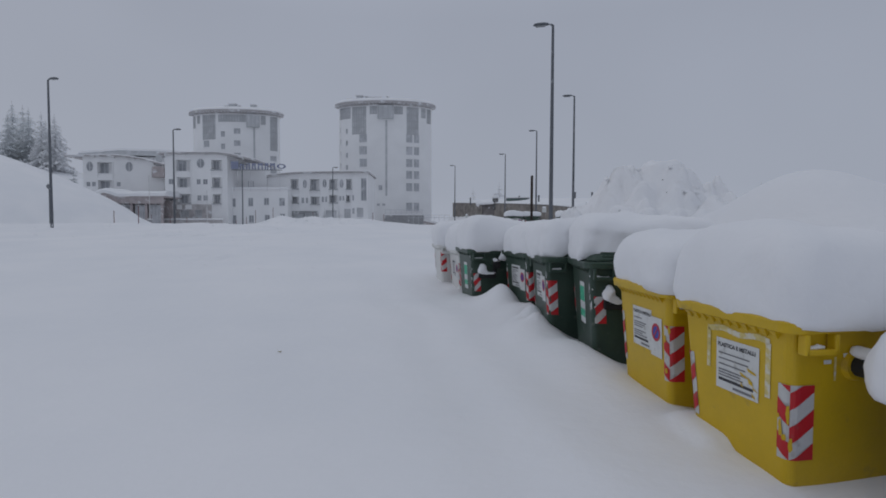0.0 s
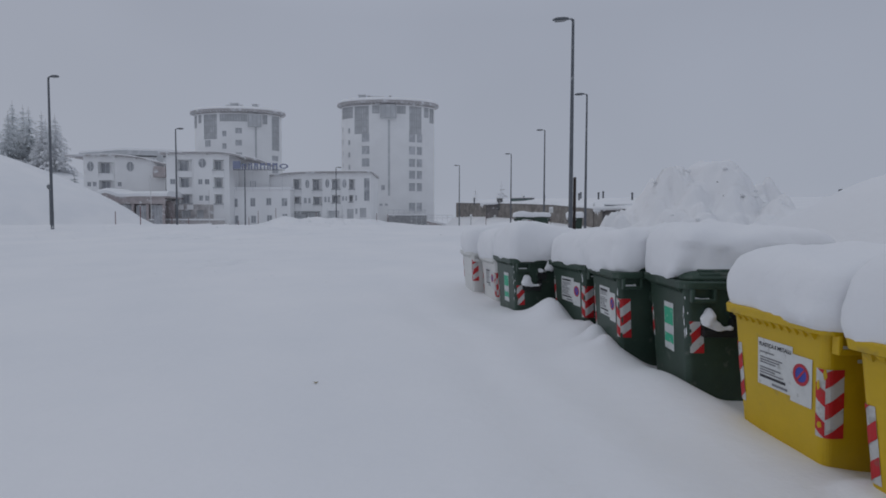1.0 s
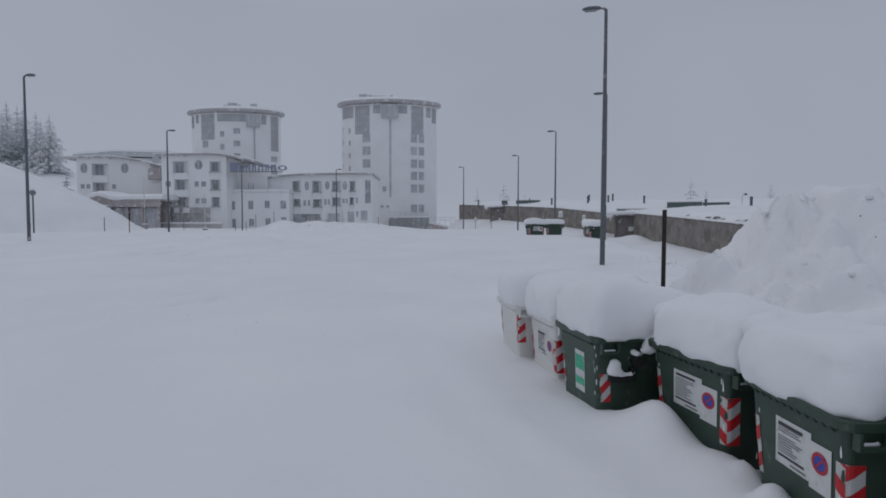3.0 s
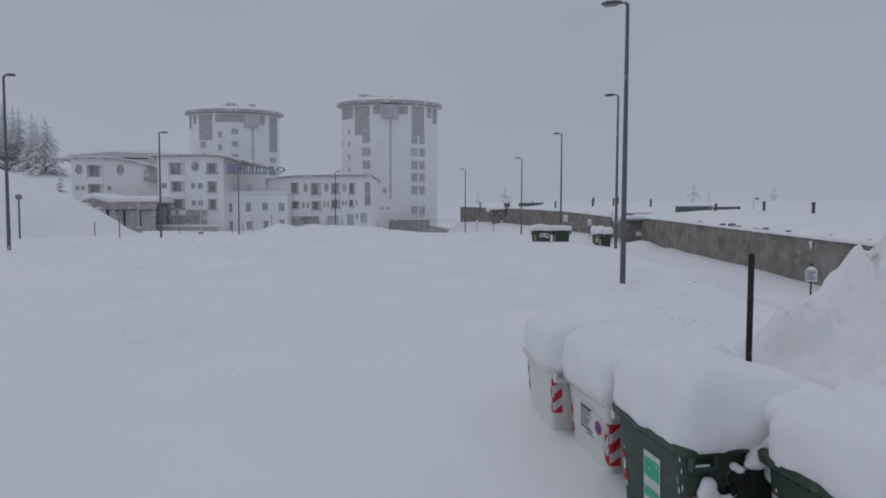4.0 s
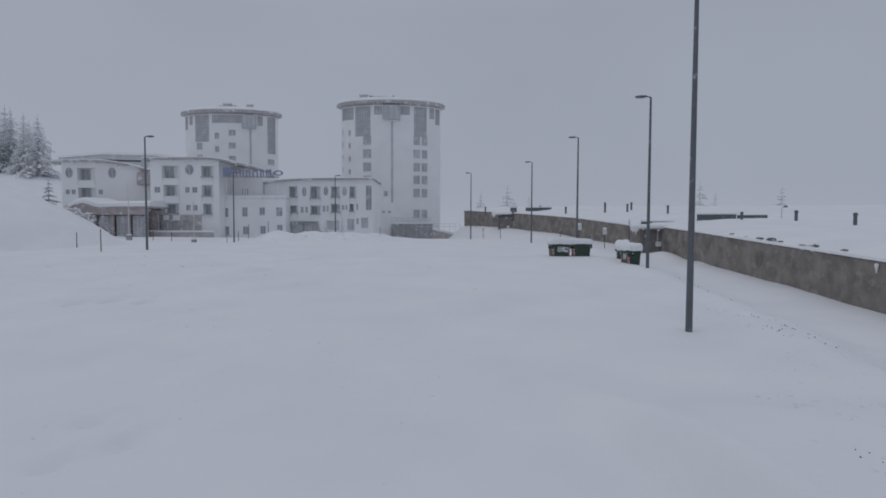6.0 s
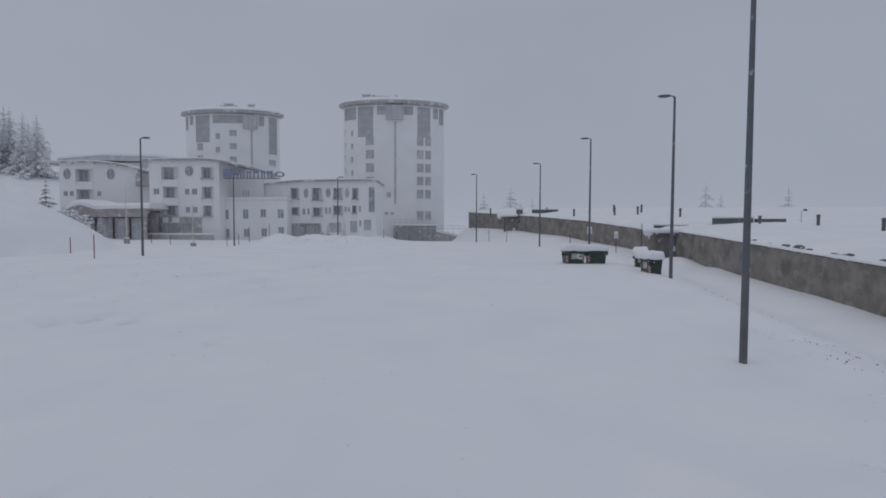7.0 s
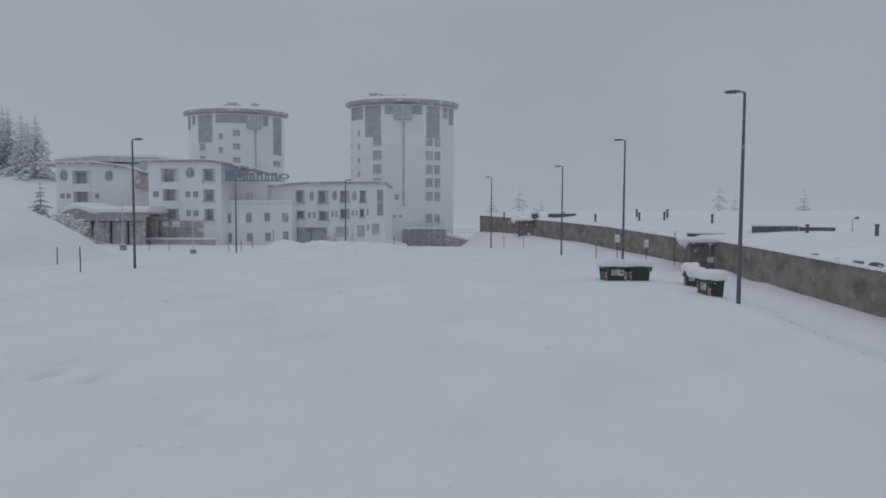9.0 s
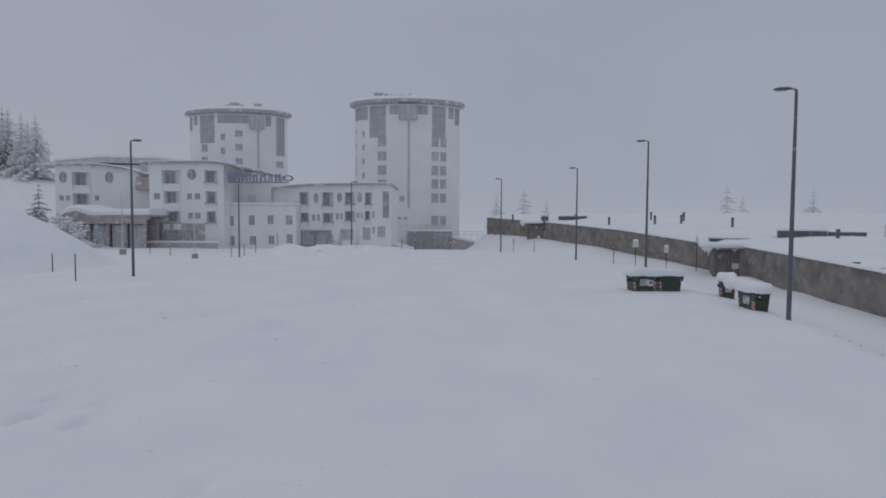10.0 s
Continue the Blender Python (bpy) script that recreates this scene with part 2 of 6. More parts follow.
def bumps(x, y, scale, seed):
    """Smooth value noise, as an array."""
    x, y = x / scale + seed * 17.3, y / scale - seed * 9.1
    xi, yi = np.floor(x), np.floor(y)
    fx, fy = x - xi, y - yi
    fx, fy = fx * fx * (3 - 2 * fx), fy * fy * (3 - 2 * fy)

    def h(i, j):
        s = np.sin(i * 127.1 + j * 311.7 + seed * 74.7) * 43758.5453
        return s - np.floor(s)
    return (h(xi, yi) * (1 - fx) + h(xi + 1, yi) * fx) * (1 - fy) + (h(xi, yi + 1) * (1 - fx) + h(xi + 1, yi + 1) * fx) * fy - 0.5


def mound(x, y, cx, cy, rx, ry, h, turn=0.0):
    c, s = math.cos(radians(turn)), math.sin(radians(turn))
    u, v = ((x - cx) * c + (y - cy) * s) / rx, (-(x - cx) * s + (y - cy) * c) / ry
    return h * np.exp(-(u * u + v * v))


def heap_z(x, y):
    return mound(x, y, 5.16, 7.95, 1.55, 1.6, 1.06, -51) + mound(x, y, 5.08, 8.95, 1.05, 2.85, 0.82, -44) + mound(x, y, 8.28, 9.76, 2.76, 0.96, 0.56, 9) + mound(x, y, 3.7, 8.2, 0.6, 0.7, 0.45, -30) + mound(x, y, 2.9, 8.35, 0.35, 0.4, 0.40) + mound(x, y, 2.5, 9.0, 0.4, 0.35, 0.3)


def ground_z(x, y):
    x, y = np.asarray(x, float), np.asarray(y, float)
    z = np.interp(y, [-60, 0, 3, 8, 14, 20, 35, 45, 60, 80, 92, 112, 200, 900], [-0.8, -0.46, -0.43, -0.22, 0.08, 0.36, 0.98, 1.05, 1.1, 1.2, 0.9, -0.3, 0.0, 6.0])
    # the strip along the wall lies lower, the far wall's foot higher
    z = z - step(6.0, 11.5, x) * np.interp(y, [13, 19, 22, 28, 33.5, 40, 47, 51, 57, 62], [0, 1.4, 1.5, 1.52, 1.50, 1.2, 0.9, 0.95, 0.6, 0.3])
    foot = np.interp(y, [58, 61.8, 65.2, 70.7, 77.7, 87.5, 95.6, 102.6, 110.7], [0.55, 0.81, 1.15, 1.51, 2.03, 2.43, 2.77, 2.95, 3.0])
    near = np.exp(-((x - far_wall_x(y)) / (4.0 - 1.5 * step(85, 100, y))) ** 2) * step(58, 62, y) * (1 - step(112, 120, y))
    z = z * (1 - near) + foot * near
    # hill beside the hotel
    hu, hv = (x + 69.9) * 0.9898 + (y - 45.34) * 0.1425, (y - 45.34) * 0.9898 - (x + 69.9) * 0.1425
    z = z + 13.34 * np.maximum(0, 1 - np.sqrt((hu / 33.1) ** 2 + (hv / 19.8) ** 2)) ** 0.705
    z = z + 15.4 * np.clip((-66 - x) / 44, 0, 1) * np.clip((y - 78) / 43, 0, 1) + 8 * step(-120, -220, x)
    z = z + mound(x, y, -66.5, 79.0, 4.2, 3.4, 3.0, -20) + mound(x, y, -60.8, 76.2, 2.6, 2.2, 1.4)
    # smooth drift between the bins and the wall
    z = z + mound(x, y, 5.8, 4.92, 1.17, 1.59, 1.23, 18) + mound(x, y, 7.97, 4.8, 1.75, 1.21, 0.9, 19.5)
    # ploughed ridges before the hotel
    z = z + (mound(x, y, -27, 71, 8, 2.4, 1.0, 12) + mound(x, y, -17, 74, 5, 2.5, 0.5) + mound(x, y, -40, 66, 7, 4, 0.2)) * (1 + 0.8 * bumps(x, y, 2.6, 11) + 0.5 * bumps(x, y, 1.2, 12))
    z = z - mound(x, y, -37, 69, 6, 4.5, 0.8) + mound(x, y, -22.5, 76.5, 4.5, 3.0, 0.75)
    z = z + 0.05 * step(-8, -24, x) * step(10, 30, y) * (1 - step(50, 60, y))
    # bank left by the plough in front of the bins, drifts between them
    row = np.interp(y, [-3, -0.1, 1.0, 2.5, 3.5, 4.8, 6.0, 7.2, 8.4, 10], [4.0, 3.2, 2.88, 2.52, 2.16, 2.0, 1.23, 0.8, 0.36, -0.2])
    bank = np.interp(y, [-0.6, 0.3, 1.0, 2.5, 3.5, 4.8, 6.0, 7.2, 8.4, 10], [0.0, 0.0, 0.07, 0.17, 0.24, 0.22, 0.12, 0.06, 0.03, 0])
    z = z + bank * np.exp(-np.maximum(0, row - 0.05 - x) ** 2 / 0.32) * (1 - 0.9 * step(0.0, 0.5, x - row)) * (1 + 0.5 * bumps(x, y, 0.5, 14))
    z = z + mound(x, y, 1.68, 5.50, 0.27, 0.36, 0.27) + mound(x, y, 2.04, 4.10, 0.15, 0.10, 0.17) + mound(x, y, 2.06, 4.55, 0.10, 0.07, 0.08) + mound(x, y, 2.08, 3.70, 0.11, 0.10, 0.10) - mound(x, y, 3.65, -0.45, 0.5, 0.4, 0.16)
    u, v = (x - 3.2) * -0.276 + (y + 0.11) * 0.961, (x - 3.2) * -0.961 + (y + 0.11) * -0.276
    z = z + 0.06 * step(0.50, 0.60, u) * (1 - step(0.98, 1.12, u)) * (1 - step(0.02, 0.17, v)) * step(-0.5, -0.3, v)
    z = z + 0.025 * np.sin((x - row) * 5.0) * np.exp(-((row - 1.3 - x) / 0.7) ** 2) * step(-3, 0, y) * (1 - step(8, 11, y))
    z = z + 0.75 * step(0.8, 1.7, x - (3.75 - 0.34 * y)) * step(-6, -1, y) * (1 - step(11.5, 16, y))
    # heap of ploughed snow behind the bins
    z = z + heap_z(x, y)
    z = z + mound(x, y, 13.4, 54.2, 1.3, 2.4, 0.55) + mound(x, y, 14.6, 49.5, 0.8, 2.0, 0.25)
    z = z - mound(x, y, 9.3, 19.5, 3.4, 1.4, 0.32, 56)
    # old footprints
    for fx, fy, deep in ((-7.2, 11.6, 0.2), (-6.6, 12.2, 0.2), (-7.6, 12.9, 0.2), (-14.87, 22.5, 0.45), (-13.45, 22.32, 0.42), (-15.6, 21.7, 0.32), (-16.2, 22.1, 0.2), (-15.27, 23.6, 0.25), (-13.9, 23.3, 0.2), (-9.43, 20.21, 0.22), (-10.7, 18.58, 0.15), (-17.0, 22.35, 0.2)):
        z = z - mound(x, y, fx, fy, 0.19, 0.27, deep) + mound(x, y, fx + 0.25, fy - 0.3, 0.18, 0.2, 0.06) + mound(x, y, fx - 0.1, fy + 0.45, 0.2, 0.2, 0.09)
    # soft unevenness
    z = z + 0.10 * bumps(x, y, 6.0, 1) + 0.05 * bumps(x, y, 2.2, 2)
    rough = np.exp(-(((x + 18) / 12) ** 2 + ((y - 33) / 10) ** 2)) + 0.7 * np.exp(-(((x - 7) / 4) ** 2 + ((y - 21) / 7) ** 2)) + 0.5 * np.exp(-(((x + 8) / 3) ** 2 + ((y - 13) / 4) ** 2))
    z = z + rough * (0.30 * bumps(x, y, 1.1, 5) + 0.16 * np.maximum(0, bumps(x, y, 0.5, 6)))
    return z


def spaced(core, grow, last):
    """Grid lines: core pieces (start, end, spacing), then widening steps up to last on both sides."""
    g = []
    for a, b, s in core:
        g += list(np.arange(a, b, s))
    low, high, s = g[0], core[-1][1], core[-1][2]
    while high < last:
        g.append(high)
        s *= grow
        high += s
    s, lower = core[0][2], []
    while low > -last:
        s *= grow
        low -= s
        lower.append(low)
    return np.array(lower[::-1] + g)


def sheet(name, xs, ys, zf, mat):
    X, Y = np.meshgrid(xs, ys)
    Z = zf(X, Y)
    verts = np.stack([X, Y, Z], -1).reshape(-1, 3)
    nx, ny = len(xs), len(ys)
    i = np.arange(nx * ny).reshape(ny, nx)
    faces = np.stack([i[:-1, :-1], i[:-1, 1:], i[1:, 1:], i[1:, :-1]], -1).reshape(-1, 4)
    me = bpy.data.meshes.new(name)
    me.from_pydata(verts.tolist(), [], faces.tolist())
    me.polygons.foreach_set("use_smooth", [True] * len(me.polygons))
    me.materials.append(mat)
    return new(name, me)


def heap_cover(x, y):
    return step(0.18, 0.75, heap_z(x, y)) * step(-0.2, 0.7, x - (4.55 - 0.34 * y))


ground = sheet("ground", spaced([(-30, -17.5, 0.5), (-17.5, -11.5, 0.12), (-11.5, -5, 0.2), (-5, 0.4, 0.13), (0.4, 4.0, 0.05), (4.0, 9, 0.13), (9, 17, 0.35)], 1.09, 2500), spaced([(-4, 6.5, 0.055), (6.5, 14, 0.12), (14, 20, 0.3), (20, 27, 0.13), (27, 45, 0.35), (45, 90, 0.7)], 1.08, 2500), lambda x, y: ground_z(x, y) - 0.5 * heap_cover(x, y), SNOW)
tagged(ground, "deep fresh snow covering the car park and road", "snow", kind="structure")


def gz(x, y):
    return float(ground_z(x, y))


def broken_z(x, y):
    """The heap's broken surface: blocks and hollows on the ground's swell, sinking away at the edge."""
    cover = heap_cover(x, y)
    lump = lambda sc, k: np.abs(bumps(x + 0.3 * bumps(x, y, 0.6, k + 20), y + 0.3 * bumps(x, y, 0.6, k + 30), sc, k)) * 2 - 0.4
    rough = 0.40 * bumps(x, y, 1.2, 3) + 0.50 * lump(0.85, 4) + 0.46 * lump(0.45, 8) + 0.26 * lump(0.24, 9) + 0.08 * lump(0.13, 10)
    calm = 1 - 0.8 * step(6.8, 8.4, x)
    z = ground_z(x, y) - 0.10 + cover * (0.16 + rough * calm)
    return np.where(x < 7.5, np.minimum(z, 2.25 + 0.35 * (z - 2.25)), z)


heap = sheet("snowbank", np.arange(1.4, 16.4, 0.06), np.arange(4.0, 14.6, 0.06), broken_z, HEAPED)
tagged(heap, "rough bank of ploughed snow piled behind the bins", "snowbank", kind="stuff")


# ---- retaining wall and the snow field behind it ----
def wall_strip(pts, thick, low):
    """A wall along pts (x, y, top)."""
    bm = bmesh.new()
    sec = []
    for i, (x, y, t) in enumerate(pts):
        a, b = pts[max(0, i - 1)], pts[min(len(pts) - 1, i + 1)]
        d = Vector((b[0] - a[0], b[1] - a[1])).normalized()
        ox, oy = d.y * thick, -d.x * thick
        sec.append([(x, y, low), (x + ox, y + oy, low), (x + ox, y + oy, t), (x, y, t)])
    loft(bm, sec)
    return bm


near_wall = [(wall_x(y), y, float(np.interp(y, WALL_Y, WALL_TOP))) for y in np.arange(8.0, 58.1, 2.0)]
wall_east = solo("wall_east", wall_strip(near_wall, 0.4, -3.5), CONCRETE, "stained grey concrete retaining wall topped with snow", "wall", kind="structure")
wall_north = solo("wall_north", wall_strip([(x, y, t) for x, y, t in FAR_WALL], 0.4, -1.0), CONCRETE, "long stained concrete wall bending away under snow", "wall", kind="structure")
for base_wall, pts in ((wall_east, near_wall), (wall_north, FAR_WALL)):
    bm = bmesh.new()
    sec = []
    for i, (x, y, t) in enumerate(pts):
        a, b = pts[max(0, i - 1)], pts[min(len(pts) - 1, i + 1)]
        d = Vector((b[0] - a[0], b[1] - a[1])).normalized()
        ox, oy = d.y, -d.x
        sec.append([(x + ox * s, y + oy * s, t + h) for s, h in ((-0.05, 0.003), (0.5, 0.003), (0.5, 0.08), (-0.05, 0.08))])
    loft(bm, sec)
    part("coping", bm, COPING, base_wall)


def plateau(X, S):
    """Snow field behind the walls: S runs along the wall, X away from it."""
    top = np.interp(S, WALL_Y + [p[1] for p in FAR_WALL[1:]], WALL_TOP + [p[2] for p in FAR_WALL[1:]])
    edge = 0.17 + 0.27 * step(0.0, 0.9, X) + 0.42 * step(1.0, 8.0, X)
    return top + edge + 0.14 * bumps(X, S, 3.0, 7) + 0.08 * bumps(X, S, 0.8, 9) * step(0, 0.4, X) + 0.004 * X


ss = np.concatenate([np.arange(8, 58, 0.5), np.arange(58, 111, 1.0)])
xx = np.concatenate([[-0.09, -0.089, 0.0, 0.12, 0.3, 0.5, 0.8, 1.2, 1.7, 2.3, 3.0], np.geomspace(4, 260, 40)])
SX, SS = np.meshgrid(xx, ss)
PX = np.where(SS <= 58.5, wall_x(SS), far_wall_x(SS)) + SX
PZ = plateau(SX, SS)
PZ[:, 0] = np.interp(ss, WALL_Y + [p[1] for p in FAR_WALL[1:]], WALL_TOP + [p[2] for p in FAR_WALL[1:]]) + 0.05
verts = np.stack([PX, SS, PZ], -1).reshape(-1, 3)
idx = np.arange(len(ss) * len(xx)).reshape(len(ss), len(xx))
faces = np.stack([idx[:-1, :-1], idx[:-1, 1:], idx[1:, 1:], idx[1:, :-1]], -1).reshape(-1, 4)
me = bpy.data.meshes.new("snow_field")
me.from_pydata(verts.tolist(), [], faces.tolist())
me.polygons.foreach_set("use_smooth", [True] * len(me.polygons))
me.materials.append(SNOW)
snow_field = tagged(new("snow_field", me), "flat field of snow on the terrace behind the wall", "snow", kind="structure")


def field_z(x, y):
    e = wall_x(y) if y <= 58.5 else float(far_wall_x(y))
    return float(plateau(np.array(x - e), np.array(y)))


# ---- waste bins ----
BIN_L, BIN_W, BIN_H, BIN_R = 1.36, 1.02, 1.22, 0.055


def outline(w, l, r, n=5):
    """Rounded rectangle: x 0..w, y -l..0, anticlockwise from the corner at the origin."""
    pts = []
    for cx, cy, a0 in ((r, -r, 90), (r, -l + r, 180), (w - r, -l + r, 270), (w - r, -r, 0)):
        for k in range(n + 1):
            a = radians(a0 + 90 * k / n)
            pts.append((cx + r * math.cos(a), cy + r * math.sin(a)))
    return pts


def inset(z):
    """How far the body draws in below its rim; z from 0 at the rim downwards."""
    return 0.015 + 0.085 * (-z / BIN_H)


def skin(s, z, off=0.0):
    """A point on the body near the front corner: s > 0 along the front, s < 0 along the end; z below the rim."""
    i, r = inset(z), BIN_R
    arc = r * math.pi / 2
    if s > arc / 2:
        x, y, nx, ny = i + r + (s - arc / 2), -i, 0.0, 1.0
    elif s < -arc / 2:
        x, y, nx, ny = i, -i - r - (-s - arc / 2), -1.0, 0.0
    else:
        a = math.pi * 0.75 - s / r
        nx, ny = math.cos(a), math.sin(a)
        x, y = i + r + r * nx, -i - r + r * ny
    return (x + nx * off, y + ny * off, z)


def sticker(bm, s0, s1, z0, z1, off, n=1):
    """A sheet laid on the body between two stations and two heights."""
    for k in range(n):
        a, b = s0 + (s1 - s0) * k / n, s0 + (s1 - s0) * (k + 1) / n
        q = [bm.verts.new(skin(s, z, off)) for s, z in ((a, z0), (b, z0), (b, z1), (a, z1))]
        bm.faces.new(q)


def chevrons(s0, s1, z0, z1, pitch, rise, off):
    """Slanted bars between s0 and s1, cut off at z0 and z1: one mesh each."""
    n, bars = 6, []
    for k in range(-3, 5):
        low = z0 + k * pitch
        bm = bmesh.new()
        for i in range(n):
            fa, fb = i / n, (i + 1) / n
            a, b = s0 + (s1 - s0) * fa, s0 + (s1 - s0) * fb
            za, zb = low + rise * fa, low + rise * fb
            zs = [min(max(v, z0), z1) for v in (za, zb, zb + pitch * 0.5, za + pitch * 0.5)]
            if zs[2] - zs[1] > 1e-3 or zs[3] - zs[0] > 1e-3:
                bm.faces.new([bm.verts.new(skin(s, z, off)) for s, z in zip((a, b, b, a), zs)])
        if bm.faces:
            bars.append(bm)
        else:
            bm.free()
    return bars


def words(text, size, mat, parent, m, align="CENTER"):
    cu = bpy.data.curves.new("lettering", "FONT")
    cu.body, cu.size, cu.align_x, cu.offset = text, size, align, 0.0012
    cu.materials.append(mat)
    ob = new("lettering", cu)
    ob.parent = parent
    ob.matrix_local = m
    return ob


def front_pose(s, z, off):
    """Pose of a sheet on the front, its x to the viewer's right and its y up."""
    x, y, _ = skin(s, z, off)
    return Matrix.Translation((x, y, z)) @ Matrix(((-1, 0, 0, 0), (0, 0, 1, 0), (0, 1, 0, 0), (0, 0, 0, 1)))


def clump(spots, seed):
    """Lumps of wet snow stuck together: (x, y, z, radius)."""
    rnd = random.Random(seed)
    bm = bmesh.new()
    for x, y, z, r in spots:
        new_ = bmesh.ops.create_icosphere(bm, subdivisions=2, radius=1.0)["verts"]
        sx, sy, sz = (r * rnd.uniform(0.8, 1.25) for _ in range(3))
        for v in new_:
            c = v.co.copy()
            k = 1 + 0.10 * math.sin(5 * c.x + seed) * math.cos(4 * c.y + z * 9) + 0.05 * math.sin(11 * c.z + x * 7)
            v.co = (x + c.x * sx * k * 0.8, y + c.y * sy * k, z + c.z * sz * k * (0.75 if c.z > 0 else 0.95))
    return bm


def slush(name, spots, seed, parent, label, grain=0.016):
    """Lumps run together into one soft mass."""
    ob = part(name, clump(spots, seed), SNOW, parent, label, smooth=True)
    mesh_up = ob.modifiers.new("merge", "REMESH")
    mesh_up.mode, mesh_up.voxel_size, mesh_up.use_smooth_shade = "VOXEL", grain, True
    soft_ = ob.modifiers.new("soften", "SMOOTH")
    soft_.factor, soft_.iterations = 0.6, 7
    return ob


def waste_bin(m, colour, mat, notice, seed, tape=(-0.81, -0.37)):
    rnd = random.Random(seed)
    note = {"sheet": "white notice", "wide": "white notice with roundel", "green": "green recycling sticker", "none": "no notice"}[notice]
    ob = thing("waste_bin", m, f"{colour} plastic waste bin, {note}, sunk in snow", "waste bin", "bins along the road")
    # body
    bm = bmesh.new()
    rings = []
    for z in (-BIN_H, -BIN_H * 0.6, -0.30, -0.10, -0.075):
        i = inset(z)
        rings.append([(x + i, y - i, z) for x, y in outline(BIN_W - 2 * i, BIN_L - 2 * i, BIN_R)])
    loft(bm, rings)
    part("body", bm, mat, ob)
    # rim with a lip
    bm = bmesh.new()
    rings = []
    for z, o in ((-0.075, 0.0), (-0.07, 0.035), (-0.012, 0.045), (0.0, 0.035), (0.0, -0.06)):
        rings.append([(x - o, y + o, z) for x, y in outline(BIN_W + 2 * o, BIN_L + 2 * o, BIN_R + max(0, o))])
    loft(bm, rings)
    part("rim", bm, mat, ob)
    # gussets under the rim
    bm = bmesh.new()
    for k in range(11):
        x = 0.12 + k * (BIN_W - 0.24) / 10
        i = inset(-0.14)
        v = [bm.verts.new(p) for p in ((x - 0.03, 0.028, -0.074), (x + 0.03, 0.028, -0.074), (x, -inset(-0.12) + 0.002, -0.125), (x - 0.03, -0.03, -0.074), (x + 0.03, -0.03, -0.074))]
        for f in ((0, 1, 2), (0, 2, 3), (1, 4, 2), (0, 3, 4, 1)):
            bm.faces.new([v[j] for j in f])
    part("rim_ribs", bm, mat, ob)
    # lid, arched
    bm = bmesh.new()
    rings = []
    for k in range(7):
        a = k / 6
        h, sc = 0.12 * math.sin(a * math.pi / 2), 1 - 0.55 * (1 - math.cos(a * math.pi / 2))
        rings.append([(BIN_W / 2 + (x - BIN_W / 2) * sc, -BIN_L / 2 + (y + BIN_L / 2) * sc, 0.004 + h) for x, y in outline(BIN_W - 0.04, BIN_L - 0.04, 0.1)])
    loft(bm, rings)
    part("lid", bm, mat, ob, smooth=True)
    for x in (0.045, 0.085, 0.135, 0.20):
        turn = math.acos(1 - (x - 0.02) / (BIN_W / 2 - 0.02) / 0.55)
        h = 0.006 + 0.12 * math.sin(turn)
        bm = bmesh.new()
        box(bm, x - 0.03, x + 0.03, -BIN_L + 0.14, -0.14, h - 0.02, h + 0.018, bevel=0.012)
        part("lid_rib", bm, mat, ob)
    # lifting stub and grip on the end
    for xe, sgn in ((inset(-0.25), -1), (BIN_W - inset(-0.25), 1)):
        bm = bmesh.new()
        tube(bm, [(xe - sgn * 0.02, -0.46, -0.27), (xe + sgn * 0.13, -0.46, -0.27)], [0.065, 0.06], 16)
        stub = part("lifting_stub", bm, BLACK, ob, "black rubber lifting stub")
        bm = bmesh.new()
        tube(bm, [(xe - sgn * 0.02, -0.46, -0.27), (xe + sgn * 0.03, -0.46, -0.27)], [0.10, 0.085], 16)
        part("collar", bm, mat, stub)
    bm = bmesh.new()
    for y0, y1 in ((-0.08, -0.05), (-0.27, -0.24)):
        box(bm, -0.05, 0.012, y0, y1, -0.19, -0.07, bevel=0.008)
    box(bm, -0.05, -0.02, -0.265, -0.055, -0.19, -0.155, bevel=0.008)
    part("grip", bm, mat, ob)
    # fork pocket with black bars on the end
    if notice == "green":
        bm = bmesh.new()
        i = inset(-0.42)
        box(bm, i - 0.07, i + 0.02, -0.46, -0.17, -0.50, -0.43, bevel=0.01)
        box(bm, i - 0.07, i + 0.02, -0.22, -0.17, -0.43, -0.36, bevel=0.01)
        box(bm, i - 0.07, i + 0.02, -0.47, -0.41, -0.43, -0.33, bevel=0.01)
        part("fork_pocket", bm, BLACK, ob, "black fork pocket")
        slush("caught_snow", [(i - 0.045, -0.21, -0.37, 0.065), (i - 0.045, -0.23, -0.31, 0.065), (i - 0.04, -0.22, -0.27, 0.045), (i - 0.05, -0.27, -0.39, 0.055), (i - 0.05, -0.30, -0.42, 0.04), (i - 0.05, -0.35, -0.42, 0.035), (i - 0.05, -0.40, -0.42, 0.035), (i - 0.05, -0.44, -0.40, 0.035), (i - 0.045, -0.19, -0.33, 0.045)], seed, ob, "snow caught in the pocket")
        slush("caught_snow", [(-0.012, y, -0.15 + 0.015 * math.sin(9 * y), 0.03) for y in (-0.09, -0.12, -0.15, -0.18, -0.21)], seed + 1, ob, "snow caught in the grip")
    else:
        slush("caught_snow", [(-0.012, y, -0.148 - 0.05 * (y + 0.15), 0.026) for y in (-0.10, -0.13, -0.16, -0.19)], seed + 2, ob, "snow caught in the grip")
    stub_x = inset(-0.25)
    slush("stub_snow", [(stub_x - 0.08, -0.46, -0.195, 0.045), (stub_x - 0.03, -0.44, -0.18, 0.05), (stub_x - 0.04, -0.52, -0.20, 0.035)], seed + 3, ob, "snow on the lifting stub")
